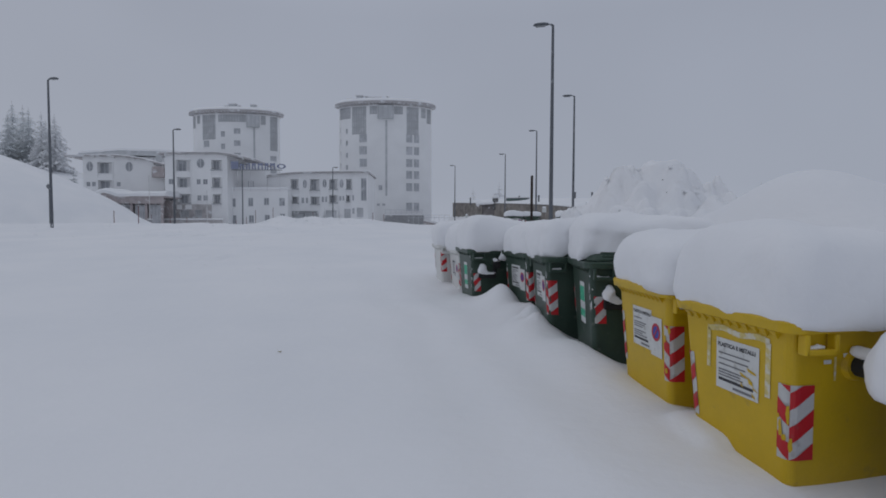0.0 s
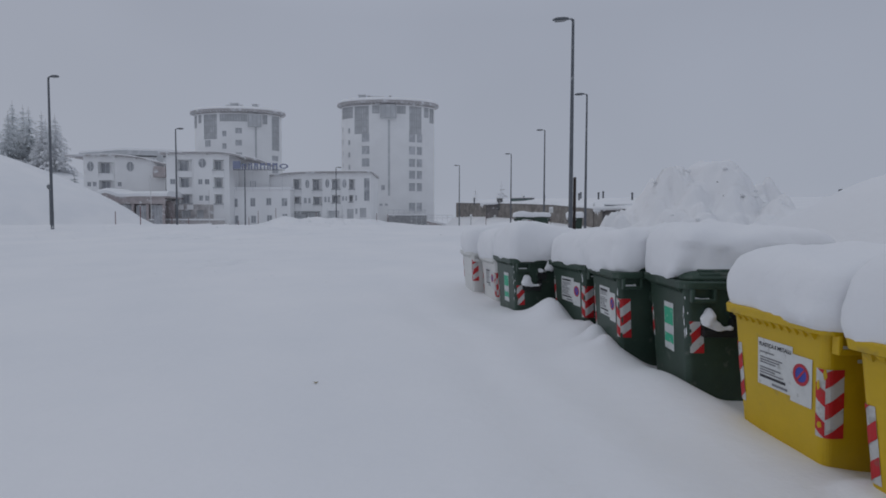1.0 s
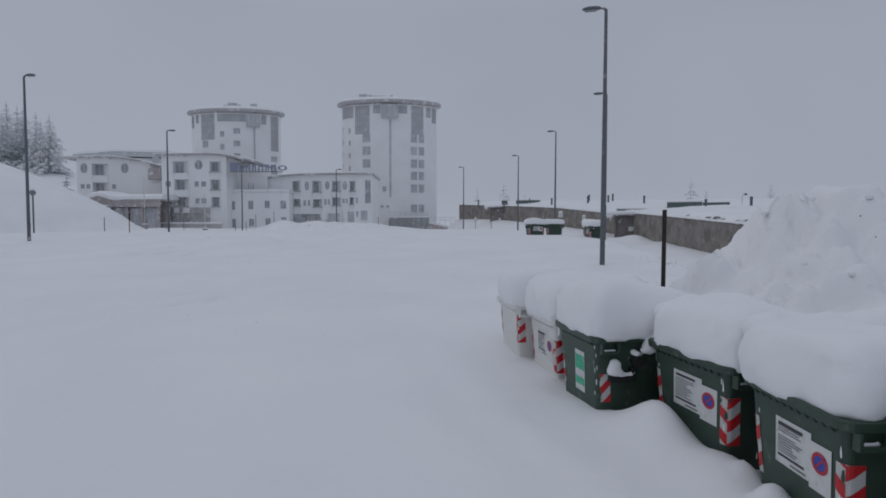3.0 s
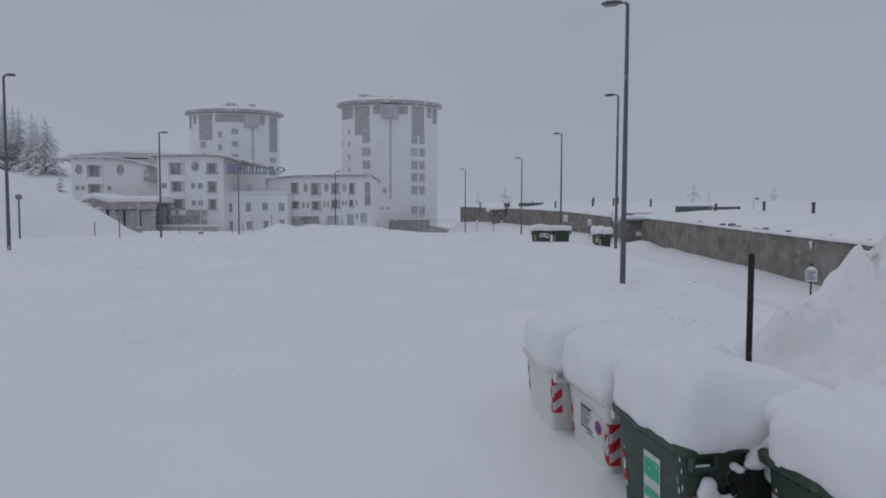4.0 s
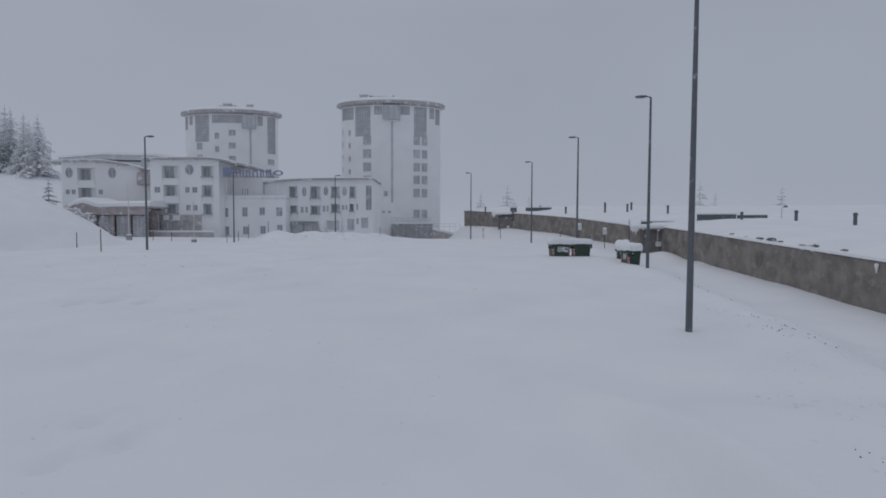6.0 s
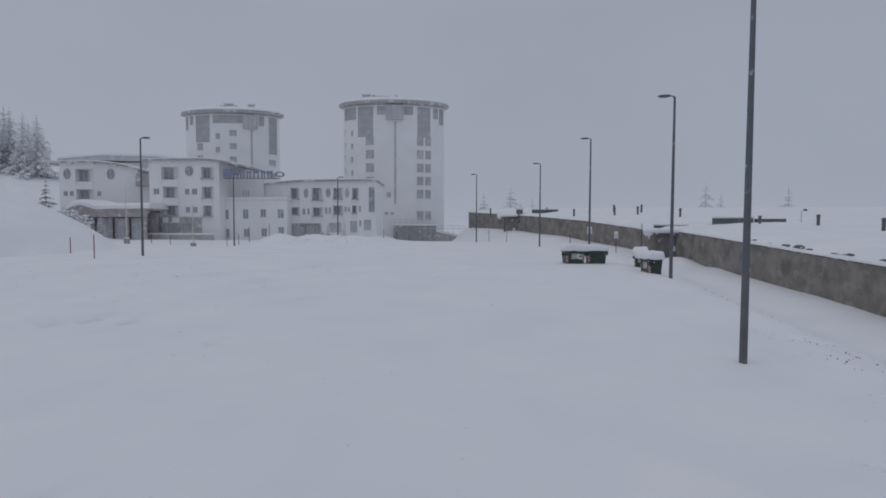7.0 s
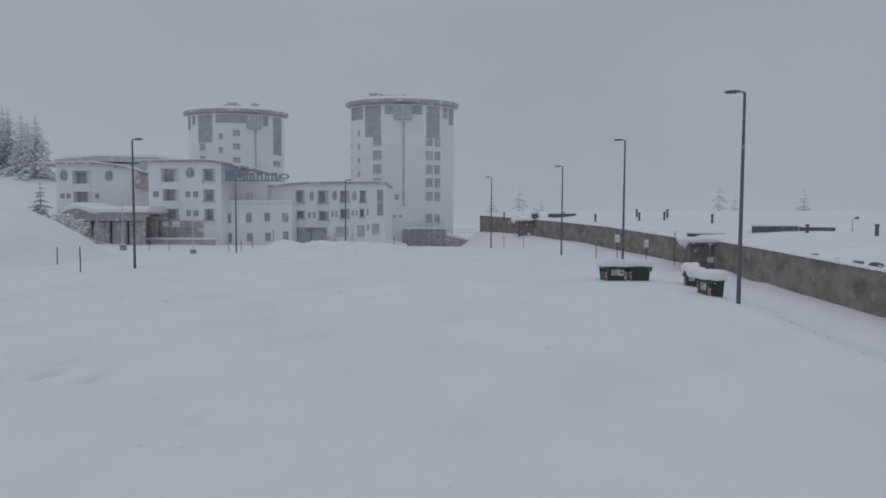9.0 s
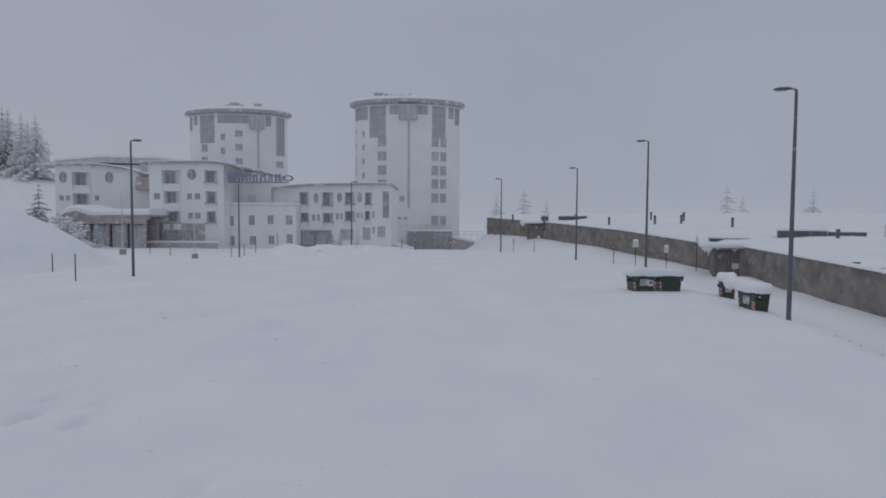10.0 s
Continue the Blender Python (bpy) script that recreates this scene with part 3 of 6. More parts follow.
    if mat is YELLOW:
        for s_, w_, z_ in ((-0.20, 0.05, -0.235), (-0.33, 0.055, -0.20)):
            bm = bmesh.new()
            sticker(bm, s_ - w_, s_, z_ - 0.024, z_, 0.004)
            part("small_label", bm, PAPER, ob, "small white label")
        bm = bmesh.new()
        sticker(bm, -0.285, -0.27, -0.36, -0.22, 0.004)
        part("glue_residue", bm, RESIDUE, ob, "pale glue residue")
    # rime along the edges
    bm = bmesh.new()
    for _ in range(9):
        s_, z_ = rnd.choice((rnd.gauss(0.03, 0.015), rnd.gauss(0.03, 0.015), rnd.gauss(BIN_W - 0.16, 0.01))), rnd.uniform(-0.65, -0.12)
        a_, b_ = rnd.uniform(0.003, 0.008), rnd.uniform(0.010, 0.045)
        bm.faces.new([bm.verts.new(skin(s_ + u * a_ * rnd.uniform(0.6, 1.3), z_ + w * b_ * rnd.uniform(0.6, 1.3), 0.0025)) for u, w in ((-1, -0.6), (0.2, -1), (1, -0.2), (0.7, 0.8), (-0.5, 1))])
    if mat is GREEN:
        tagged(part("rime", bm, SNOW, ob, "specks of rime"), "specks of rime", kind="stuff")
    else:
        bm.free()
    # warning stripes round both front corners
    for flip in (False, True):
        bm = bmesh.new()
        z0, z1 = tape
        s0, s1 = {"green": (-0.14, -0.02), "wide": (-0.115, 0.06), "none": (-0.12, 0.012)}.get(notice, (-0.145, 0.07))
        if flip:
            s0, s1 = -0.02, 0.075
        sticker(bm, s0, s1, z0, z1, 0.003, 8)
        if s1 < 0:
            bars = chevrons(s0, s1, z0, z1, 0.19, -0.12, 0.006)
        else:
            bars = chevrons(s0, 0.0, z0, z1, 0.205, s0 * 0.75, 0.006) + chevrons(0.0, s1, z0, z1, 0.205, s1 * 0.9, 0.006)
        if flip:
            for b in (bm, *bars):
                for v in b.verts:
                    v.co.x = BIN_W - v.co.x
        st = part("warning_stripe", bm, REFLECT_WHITE, ob, "red and white reflective warning sticker")
        for b in bars:
            part("red_bar", b, REFLECT_RED, st)
        # worn away in places
        for _ in range(0 if flip else 7 if notice == "sheet" else 3):
            bm = bmesh.new()
            u, w = rnd.uniform(s0 * 0.2, s1), rnd.uniform(z0, z1)
            a_, b_ = rnd.uniform(0.006, 0.016), rnd.uniform(0.015, 0.05)
            bm.faces.new([bm.verts.new(skin(min(max(u + p * a_, s0), s1), min(max(w + q * b_, z0), z1), 0.009)) for p, q in ((-1, -0.5), (0.3, -1), (1, -0.1), (0.5, 0.9), (-0.6, 1))])
            part("worn_patch", bm, mat, st, "patch worn through to the bin")
    # notice
    if notice in ("sheet", "wide"):
        wide = 0.38 if notice == "sheet" else 0.55
        s1 = 0.60 if notice == "sheet" else 0.645
        s0, zt, zb = s1 - wide, -0.215, -0.56
        bm = bmesh.new()
        if notice == "wide":
            sticker(bm, s0 + 0.185, s1, zb, zt, 0.004)
            sticker(bm, s0, s0 + 0.20, zb - 0.03, zt - 0.045, 0.005)
        else:
            sticker(bm, s0, s1, zb, zt, 0.004)
        nt = part("notice", bm, PAPER, ob, "white printed notice")
        text = "PLASTICA E METALLI" if mat is YELLOW else ""
        tw = 0.34 if notice == "sheet" else 0.30
        if text:
            words(text, 0.037, INK, nt, front_pose(s1 - 0.02 - 0.165, zt - 0.055, 0.007))
        bm = bmesh.new()
        z = zt - (0.085 if text else 0.045)
        if not text:
            sticker(bm, s1 - 0.03 - tw * 0.85, s1 - 0.03, zt - 0.055, zt - 0.03, 0.006)
        if bm.faces:
            part("heading", bm, INK, nt)
            bm = bmesh.new()
        sticker(bm, s1 - 0.025 - tw * 0.92, s1 - 0.025, zb + 0.055, zb + 0.075, 0.006)
        part("footer", bm, INK, nt)
        bm = bmesh.new()
        while z > zb + 0.10:
            z -= 0.019
            if rnd.random() < 0.9:
                sticker(bm, s1 - 0.025 - tw * rnd.uniform(0.5, 0.85), s1 - 0.025, z, z + 0.0095, 0.0065)
        sticker(bm, s1 - 0.20 - tw * 0.4, s1 - 0.16, zb + 0.018, zb + 0.035, 0.006)
        part("print", bm, GREY_INK, nt)
        if mat is YELLOW and notice == "sheet":
            for a_, b_, c_, d_ in ((0.015, 0.10, 0.165, 0.18), (0.04, 0.09, 0.09, 0.12), (0.09, 0.16, 0.125, 0.14), (0.12, 0.15, 0.06, 0.075), (0.0, 0.05, 0.06, 0.07), (0.02, 0.055, 0.012, 0.03)):
                bm = bmesh.new()
                bm.faces.new([bm.verts.new(skin(s0 + u, zb + v, 0.0075)) for u, v in ((a_, c_), (b_ * 0.8 + a_ * 0.2, c_ + 0.012), (b_, d_ + 0.02), (a_ + 0.01, d_))])
                part("tear", bm, mat, nt, "torn patch showing the bin")
        if notice == "wide":
            for r0, r1, mt, off, nm in ((0.0, 0.058, SIGN_BLUE, 0.006, "blue_disc"), (0.052, 0.075, SIGN_RED, 0.008, "red_ring")):
                bm = bmesh.new()
                cs, cz = s0 + 0.10, zt - 0.17
                for k in range(24):
                    a, b = k * math.tau / 24, (k + 1) * math.tau / 24
                    q = [(r0, a), (r1, a), (r1, b), (r0, b)] if r0 else [(r1, a), (r1, b), (0, 0)]
                    bm.faces.new([bm.verts.new(skin(cs + r * math.cos(t), cz + r * math.sin(t), off)) for r, t in q])
                if r0:
                    q = [(-0.045, 0.04), (-0.036, 0.05), (0.045, -0.04), (0.036, -0.05)]
                    bm.faces.new([bm.verts.new(skin(cs + u, cz + v, off)) for u, v in q])
                part(nm, bm, mt, nt)
        if notice == "sheet" and mat is YELLOW:
            bm = bmesh.new()
            for k in range(16):
                a = s0 - 0.08 + k * (wide + 0.17) / 16
                d = 0.010 * math.sin(k * 0.7)
                sticker(bm, a, a + (wide + 0.17) / 16, zt + 0.040 + d, zt + 0.078 + d, 0.004)
            for a, w_, zl in ((s0 - 0.09, 0.04, zb + 0.06), (s1 + 0.06, 0.035, zb + 0.12)):
                sticker(bm, a, a + w_, zl, zt + 0.05, 0.004)
            part("glue_residue", bm, RESIDUE, ob, "pale glue residue of a peeled sticker")
    elif notice == "green":
        s0, s1, zt, zb = 0.28, 0.52, -0.25, -0.72
        bm = bmesh.new()
        sticker(bm, s0, s1, zb, zt, 0.004)
        nt = part("notice", bm, PAPER, ob, "torn white and green recycling sticker")
        bm = bmesh.new()
        sticker(bm, s0 + 0.01, s1 - 0.01, zt - 0.22, zt - 0.05, 0.006)
        part("green_band", bm, MINT, nt)
        bm = bmesh.new()
        sticker(bm, s0 + 0.01, s1 - 0.01, zb + 0.07, zb + 0.16, 0.006)
        part("green_band", bm, MINT, nt)
        bm = bmesh.new()
        for k in range(4):
            sticker(bm, s0 + 0.03, s1 - 0.05, zt - 0.26 - 0.02 * k, zt - 0.25 - 0.02 * k, 0.006)
        part("print", bm, TRIM, nt)
    return ob


def dense(pts, gap):
    """A closed outline with points added so that none lie further apart than the gap."""
    out = []
    for (x0, y0), (x1, y1) in zip(pts, pts[1:] + pts[:1]):
        n = max(1, math.ceil(math.hypot(x1 - x0, y1 - y0) / gap))
        out += [(x0 + (x1 - x0) * k / n, y0 + (y1 - y0) * k / n) for k in range(n)]
    return out


def snow_cap(parent, seed, w=BIN_W, l=BIN_L, height=0.46, over=0.075, shift=0.0, lift=0.0, crumble=0.0, fall=0.0):
    """A pillow of snow that hangs a little over the edge of what it lies on; crumble breaks its lower edge at the end."""
    rnd = random.Random(seed)
    bm = bmesh.new()
    rings = []
    n = 16
    side = over + 0.012
    ph = [rnd.uniform(0, math.tau) for _ in range(6)]
    levels = []
    for k in range(n):
        ang = -0.6 + k / n * (math.pi / 2 + 0.6)
        ca, sa = math.cos(ang), math.sin(ang)
        h = height * (0.30 + 0.70 * max(0, sa) ** 0.8) if ang > 0 else height * 0.30 * (1 + sa / math.sin(0.6))
        levels.append((ca ** 0.30, h, sa))
    low = levels[-1]
    levels += [(s, low[1] + (height - low[1]) * (1 - s / low[0]), 1.0) for s in (0.48, 0.40, 0.31, 0.22, 0.13, 0.05)]
    for sc, h, sa in levels:
        ring = []
        for x, y in dense(outline(w + 2 * side, l + 2 * over, 0.17, 9), 0.05):
            u, v = x - side - w / 2, y + over + l / 2
            t = math.atan2(v, u)
            wob = 1 + (0.022 * math.sin(2 * t + ph[0]) + 0.016 * math.sin(3 * t + ph[1]) + 0.008 * math.sin(9 * t + ph[2])) * min(1, sc * 1.4)
            up, vp = u * sc, v * sc
            wob *= 1 + 0.010 * math.sin(7 * t + 9 * h + ph[3]) * min(1, sc * 1.4)
            dz = (0.045 * math.sin(2.0 * up + ph[3]) + 0.04 * math.sin(2.3 * vp + ph[4]) + 0.03 * math.sin(5.1 * up + ph[5]) * math.sin(4.3 * vp + ph[0]) + 0.012 * math.sin(9.5 * up + 4 * vp + ph[2]) * math.sin(8 * vp + ph[1])) * sa if sa > 0 else 0.010 * math.sin(5 * t + ph[5]) * -sa * 2 + 0.006 * math.sin(13 * t + ph[1])
            low_back = 1 - fall * min(1, max(0, 0.1 - vp / (l / 2))) ** 1.4
            spot = Vector((up + seed * 3.7, vp, h))
            grain = 0.022 * noise.noise(spot * 3.1) + 0.013 * noise.noise(spot * 8.0) + 0.006 * noise.noise(spot * 19.0)
            wob *= 1 + grain * 1.3 * min(1, sc * 1.4)
            if sa < 0.35:
                dz += 0.010 * noise.noise(spot * 6.0) + 0.008 * noise.noise(spot * 15.0)
                bite = crumble * max(0, -u / w * 2 - 0.15) * max(0, noise.noise(Vector((up * 4.0, vp * 4.0 + seed, h * 3))) + 0.15)
                wob *= 1 - 0.55 * bite
                dz += 0.30 * bite * (0.35 - sa)
            else:
                dz += 0.5 * grain
            ring.append((shift + w / 2 + u * sc * wob, -l / 2 + v * sc * wob, h * low_back + dz - 0.042 + lift))
        rings.append(ring)
    loft(bm, rings)
    return part("snow_cap", bm, SNOW, parent, "thick rounded cap of snow", smooth=True)


ROW = [  # corner x, y, rim height, heading, colour, notice, snow depth, stripe from and to
    (3.20, -0.11, 0.49, 106, "yellow", YELLOW, "sheet", 0.52, (-0.83, -0.38)),
    (2.88, 1.04, 0.53, 101, "yellow", YELLOW, "wide", 0.53, (-0.75, -0.30)),
    (2.52, 2.49, 0.64, 93, "dark green", GREEN, "green", 0.52, (-0.66, -0.37)),
    (2.16, 3.52, 0.63, 97, "dark green", GREEN, "wide", 0.54, (-0.735, -0.30)),
    (2.00, 4.79, 0.61, 107, "dark green", GREEN, "wide", 0.46, (-0.72, -0.29)),
    (1.10, 5.86, 0.62, 106.5, "dark green", GREEN, "green", 0.54, (-0.73, -0.42)),
    (0.80, 7.13, 0.55, 106, "white", WHITE_PLASTIC, "wide", 0.59, (-0.71, -0.27)),
    (0.33, 8.10, 0.61, 104, "white", WHITE_PLASTIC, "none", 0.56, (-0.58, -0.16)),
]
for k, (x, y, rim, head, colour, mat, notice, cap, tape) in enumerate(ROW):
    m = pose(x, y, rim, 0, 0, head) @ Matrix.Diagonal(({1: 0.94, 4: 1.12}.get(k, 1.0), 1, 1, 1))
    ob = waste_bin(m, colour, mat, notice, 20 + k, tape)
    snow_cap(ob, 40 + k, w=BIN_W - {2: 0.13, 4: 0.09}.get(k, 0.0), height=cap, over=0.075 if k < 2 else 0.07, shift=0.13 * (k == 2), lift=0.02 * (k == 2), crumble={2: 0.28, 3: 0.35, 4: 0.3}.get(k, 0.0), fall={4: 0.42, 5: 0.22, 3: 0.3, 6: 0.15, 7: 0.15}.get(k, 0.1))
    if k in (2, 3, 4, 5, 6):
        high = {2: 0.37, 3: 0.34, 4: 0.28, 5: 0.37, 6: 0.38}[k]
        slush("bridging_snow", [(BIN_W + 0.06, -0.20 - 0.16 * j, high + 0.03 * math.sin(j * 1.9 + k), 0.18 + 0.02 * (j % 2)) for j in range(7)], 90 + k, ob, "snow bridging the gap between two bins", 0.03)
    if k == 5:
        slush("hanging_snow", [(-0.04, -0.76, 0.02, 0.17), (-0.05, -0.79, -0.12, 0.15), (-0.05, -0.80, -0.24, 0.12), (-0.05, -0.82, -0.33, 0.08), (-0.05, -0.66, -0.05, 0.11), (-0.05, -0.60, -0.11, 0.085), (-0.05, -0.54, -0.15, 0.06), (-0.04, -0.92, 0.0, 0.15), (-0.05, -0.92, -0.12, 0.11)], 77, ob, "snow hanging over the end")
    if k in (2, 3, 4):
        slush("hanging_snow", [(0.05, -0.12 - 0.11 * j, 0.015 + 0.012 * math.sin(j * 2.1 + k), 0.045 + 0.02 * (j % 2)) for j in range(10)], 70 + k, ob, "crumbled snow along the rim")

m = pose(3.84, -1.0, 0.15, 0, 0, 106) @ Matrix.Diagonal((0.72, 0.72, 0.85, 1))
snow_cap(waste_bin(m, "small blue", BLUE, "none", 90), 91, height=0.46, over=0.17)

for k, (x, y, rim, head, scale, notice, note) in enumerate((
        (3.74, 42.70, 1.91, 190, (1.36, 0.78, 1.0), "wide", 0.40), (5.10, 42.78, 1.92, 181, (1.26, 0.78, 1.0), "none", 0.40),
        (6.15, 36.75, 1.76, 99, (1.22, 0.58, 1.0), "sheet", 0.40), (7.08, 40.8, 1.84, 165, (0.73, 0.75, 1.0), "sheet", 0.40))):
    m = pose(x, y, rim, 0, 0, head) @ Matrix.Diagonal((*scale, 1))
    ob = waste_bin(m, "dark green", GREEN, notice, 60 + k)
    snow_cap(ob, 70 + k, height=note, over=0.10)
    if k == 0:
        slush("bridging_snow", [(-0.02, -1.25 + 0.15 * j, 0.17 + 0.02 * math.sin(2.3 * j), 0.21) for j in range(8)], 95, ob, "snow bridging two bins", 0.04)
    if k == 2:
        slush("bridging_snow", [(BIN_W - 0.1 + 0.2 * j, -0.60 - 0.06 * j, 0.20, 0.36) for j in range(9)], 96, ob, "snow bridging two bins", 0.04)


# ---- street lamps ----
def street_lamp(x, y, top, heading, label="tall grey steel street lamp with a flat head, standing in snow"):
    ob = thing("street_lamp", pose(x, y, top - 9.0, 0, 0, heading), label, "street lamp", "lamps round the car park")
    bm = bmesh.new()
    tube(bm, [(0, 0, -0.8), (0, 0, 0.02), (0, 0, 4.5), (0, 0, 8.8), (0, 0, 9.0)], [0.095, 0.09, 0.075, 0.055, 0.05], 14)
    pole = part("pole", bm, STEEL, ob, smooth=True)
    part("base_door", boxed(-0.03, 0.03, -0.10, -0.075, 0.35, 0.70, bevel=0.004), STEEL, pole)
    bm = bmesh.new()
    tube(bm, [(0, 0, 8.93), (-0.06, 0, 9.03), (-0.18, 0, 9.06), (-0.3, 0, 9.05)], [0.05, 0.045, 0.04, 0.035], 10)
    part("arm", bm, STEEL, ob, smooth=True)
    bm = bmesh.new()
    rings = []
    for s, w, t in ((-0.16, 0.03, 0.02), (-0.20, 0.09, 0.045), (-0.38, 0.15, 0.065), (-0.62, 0.17, 0.06), (-0.76, 0.12, 0.04), (-0.82, 0.03, 0.02)):
        rings.append([(s, w * math.cos(a * math.tau / 14), 9.05 + t * math.sin(a * math.tau / 14) * (1.3 if a < 7 else 0.8)) for a in range(14)])
    loft(bm, rings)
    head = part("lamp_head", bm, STEEL, ob, smooth=True)
    part("lens", boxed(-0.72, -0.32, -0.11, 0.11, 8.985, 9.006, bevel=0.008), GLASS_LAMP, head)
    bm = bmesh.new()
    loft(bm, [[(s, w * math.cos(a * math.tau / 10), 9.10 + t * math.sin(a * math.tau / 10)) for a in range(10)] for s, w, t in ((-0.24, 0.02, 0.01), (-0.4, 0.10, 0.045), (-0.62, 0.11, 0.05), (-0.78, 0.02, 0.01))])
    part("snow", bm, SNOW, head, smooth=True)
    return ob


for x, y, top, head in ((3.80, 19.85, 9.41, -8), (6.80, 35.13, 10.05, -6), (5.40, 51.82, 10.59, -6), (2.47, 67.11, 10.30, -6), (-5.17, 80.86, 10.42, -6),
                        (-29.02, 44.92, 9.98, 176), (-26.87, 28.4, 10.17, 170), (-34.0, 68.7, 9.5, 200), (-23.1, 75.3, 9.64, 176)):
    street_lamp(x, y, top, head)


# ---- hotel ----
AXIS = Vector((0.9933, 0.1155, 0.0))      # the fronts run along this
INWARD = Vector((-0.1155, 0.9933, 0.0))


def front_frame(x, y, z=0.0):
    """Pose with x along the front, y into the house, z up."""
    return Matrix(((AXIS.x, INWARD.x, 0, x), (AXIS.y, INWARD.y, 0, y), (0, 0, 1, z), (0, 0, 0, 1)))


def flat(u, z, d):
    return (u, d, z)


def pierced(bm, us, zs, holes, shape, thick, u_fine=1e9):
    """A wall with openings: front and back skins and the reveals; shape(u, z, depth) gives the place."""
    def cuts(a, fine):
        c = sorted({round(v, 3) for v in a})
        out = []
        for p, q in zip(c, c[1:]):
            n = max(1, math.ceil((q - p) / fine))
            out += [p + (q - p) * k / n for k in range(n)]
        return out + [c[-1]]
    U = cuts([*us, *[h[0] for h in holes], *[h[1] for h in holes]], u_fine)
    Z = cuts([*zs, *[h[2] for h in holes], *[h[3] for h in holes]], 1e9)
    cell = lambda i, j: 0 <= i < len(U) - 1 and 0 <= j < len(Z) - 1 and not any(
        h[0] < (U[i] + U[i + 1]) / 2 < h[1] and h[2] < (Z[j] + Z[j + 1]) / 2 < h[3] for h in holes)
    cache = {}

    def v(i, j, d):
        if (i, j, d) not in cache:
            cache[i, j, d] = bm.verts.new(shape(U[i], Z[j], d))
        return cache[i, j, d]
    for i in range(len(U) - 1):
        for j in range(len(Z) - 1):
            if not cell(i, j):
                continue
            bm.faces.new((v(i, j, 0), v(i + 1, j, 0), v(i + 1, j + 1, 0), v(i, j + 1, 0)))
            bm.faces.new((v(i, j, thick), v(i, j + 1, thick), v(i + 1, j + 1, thick), v(i + 1, j, thick)))
            for di, dj, a, b in ((-1, 0, (i, j), (i, j + 1)), (1, 0, (i + 1, j), (i + 1, j + 1)), (0, -1, (i, j), (i + 1, j)), (0, 1, (i, j + 1), (i + 1, j + 1))):
                if not cell(i + di, j + dj):
                    bm.faces.new((v(*a, 0), v(*b, 0), v(*b, thick), v(*a, thick)))


def bar(bm, shape, u0, u1, z0, z1, d0, d1, n=1):
    """A bar in the wall's own terms, bent with it in n steps."""
    rings = []
    for k in range(n + 1):
        u = u0 + (u1 - u0) * k / n
        rings.append([shape(u, z0, d0), shape(u, z0, d1), shape(u, z1, d1), shape(u, z1, d0)])
    loft(bm, rings)


def sash(hole, shape, deep, lights, rows, rail, fine=1e9, thick=0.10):
    """A frame with its bars, in one piece."""
    u0, u1, z0, z1 = hole
    r = rail if isinstance(rail, tuple) else (rail, rail)
    us = [u0 + r[0] / 2 + k * (u1 - u0 - r[0]) / lights for k in range(lights + 1)]
    zs = [z0 + r[1] / 2 + k * (z1 - z0 - r[1]) / rows for k in range(rows + 1)]
    gaps = [(a + r[0] / 2, b - r[0] / 2, c + r[1] / 2, d - r[1] / 2) for a, b in zip(us, us[1:]) for c, d in zip(zs, zs[1:])]
    bm = bmesh.new()
    pierced(bm, (u0, u1), (z0, z1), gaps, lambda u, z, d: shape(u, z, deep - thick / 2 + d), thick, fine)
    return bm


def window(parent, hole, shape, deep=0.08, lights=2, rows=1, mat=None, rail=0.07, n=1, name="window"):
    """A window in its opening: surround and bars, and each pane behind."""
    u0, u1, z0, z1 = hole
    bm = sash(hole, shape, deep, lights, rows, rail)
    w = part(name, bm, TRIM, parent)
    for k in range(lights):
        a, b = u0 + (u1 - u0) * k / lights, u0 + (u1 - u0) * (k + 1) / lights
        bm = bmesh.new()
        bar(bm, shape, a + rail / 2, b - rail / 2, z0 + rail / 2, z1 - rail / 2, deep - 0.006, deep + 0.006, n)
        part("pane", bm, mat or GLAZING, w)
    bm = bmesh.new()
    bar(bm, shape, u0 - 0.08, u1 + 0.08, z0 - 0.06, z0 - 0.004, -0.08, deep - 0.051, n)
    part("sill", bm, SNOW, w)
    return w


def loggia(parent, hole, wall_deep=0.3, deep=0.95):
    """A recessed balcony: shell, glazed door beside a plain wall, fins at both sides, snow on the ledge."""
    u0, u1, z0, z1 = hole
    e = 0.004
    bm = bmesh.new()
    v = [bm.verts.new(p) for p in ((u0, wall_deep + e, z0), (u1, wall_deep + e, z0), (u1, wall_deep + e, z1), (u0, wall_deep + e, z1), (u0, deep, z0), (u1, deep, z0), (u1, deep, z1), (u0, deep, z1))]
    for f in ((4, 5, 6, 7), (0, 1, 5, 4), (3, 7, 6, 2), (0, 4, 7, 3), (1, 2, 6, 5)):
        bm.faces.new([v[k] for k in f])
    lg = part("loggia", bm, PLASTER, parent)
    w = u1 - u0
    window(lg, (u0 + 0.05, u0 + w * 0.56, z0 + 0.02, z1 - 0.12), flat, deep - 0.08, 2, 1, WINDOW_DARK, name="balcony_door")
    for u in (u0 - 0.13, u1 + 0.01):
        part("fin", boxed(u, u + 0.12, -0.14, -0.003, z0 - 0.75, z1 + 0.1, bevel=0.015), PLASTER, lg)
    bm = bmesh.new()
    box(bm, u0 + 0.02, u1 - 0.02, 0.02, 0.26, z0 + 0.004, z0 + 0.09, bevel=0.03)
    part("snow", bm, SNOW, lg)
    if w < 2.1:
        part("planter", boxed(u0 - 0.12, u1 + 0.12, -0.30, -0.145, z0 - 0.05, z0 + 0.13, bevel=0.02), MULLION, lg)


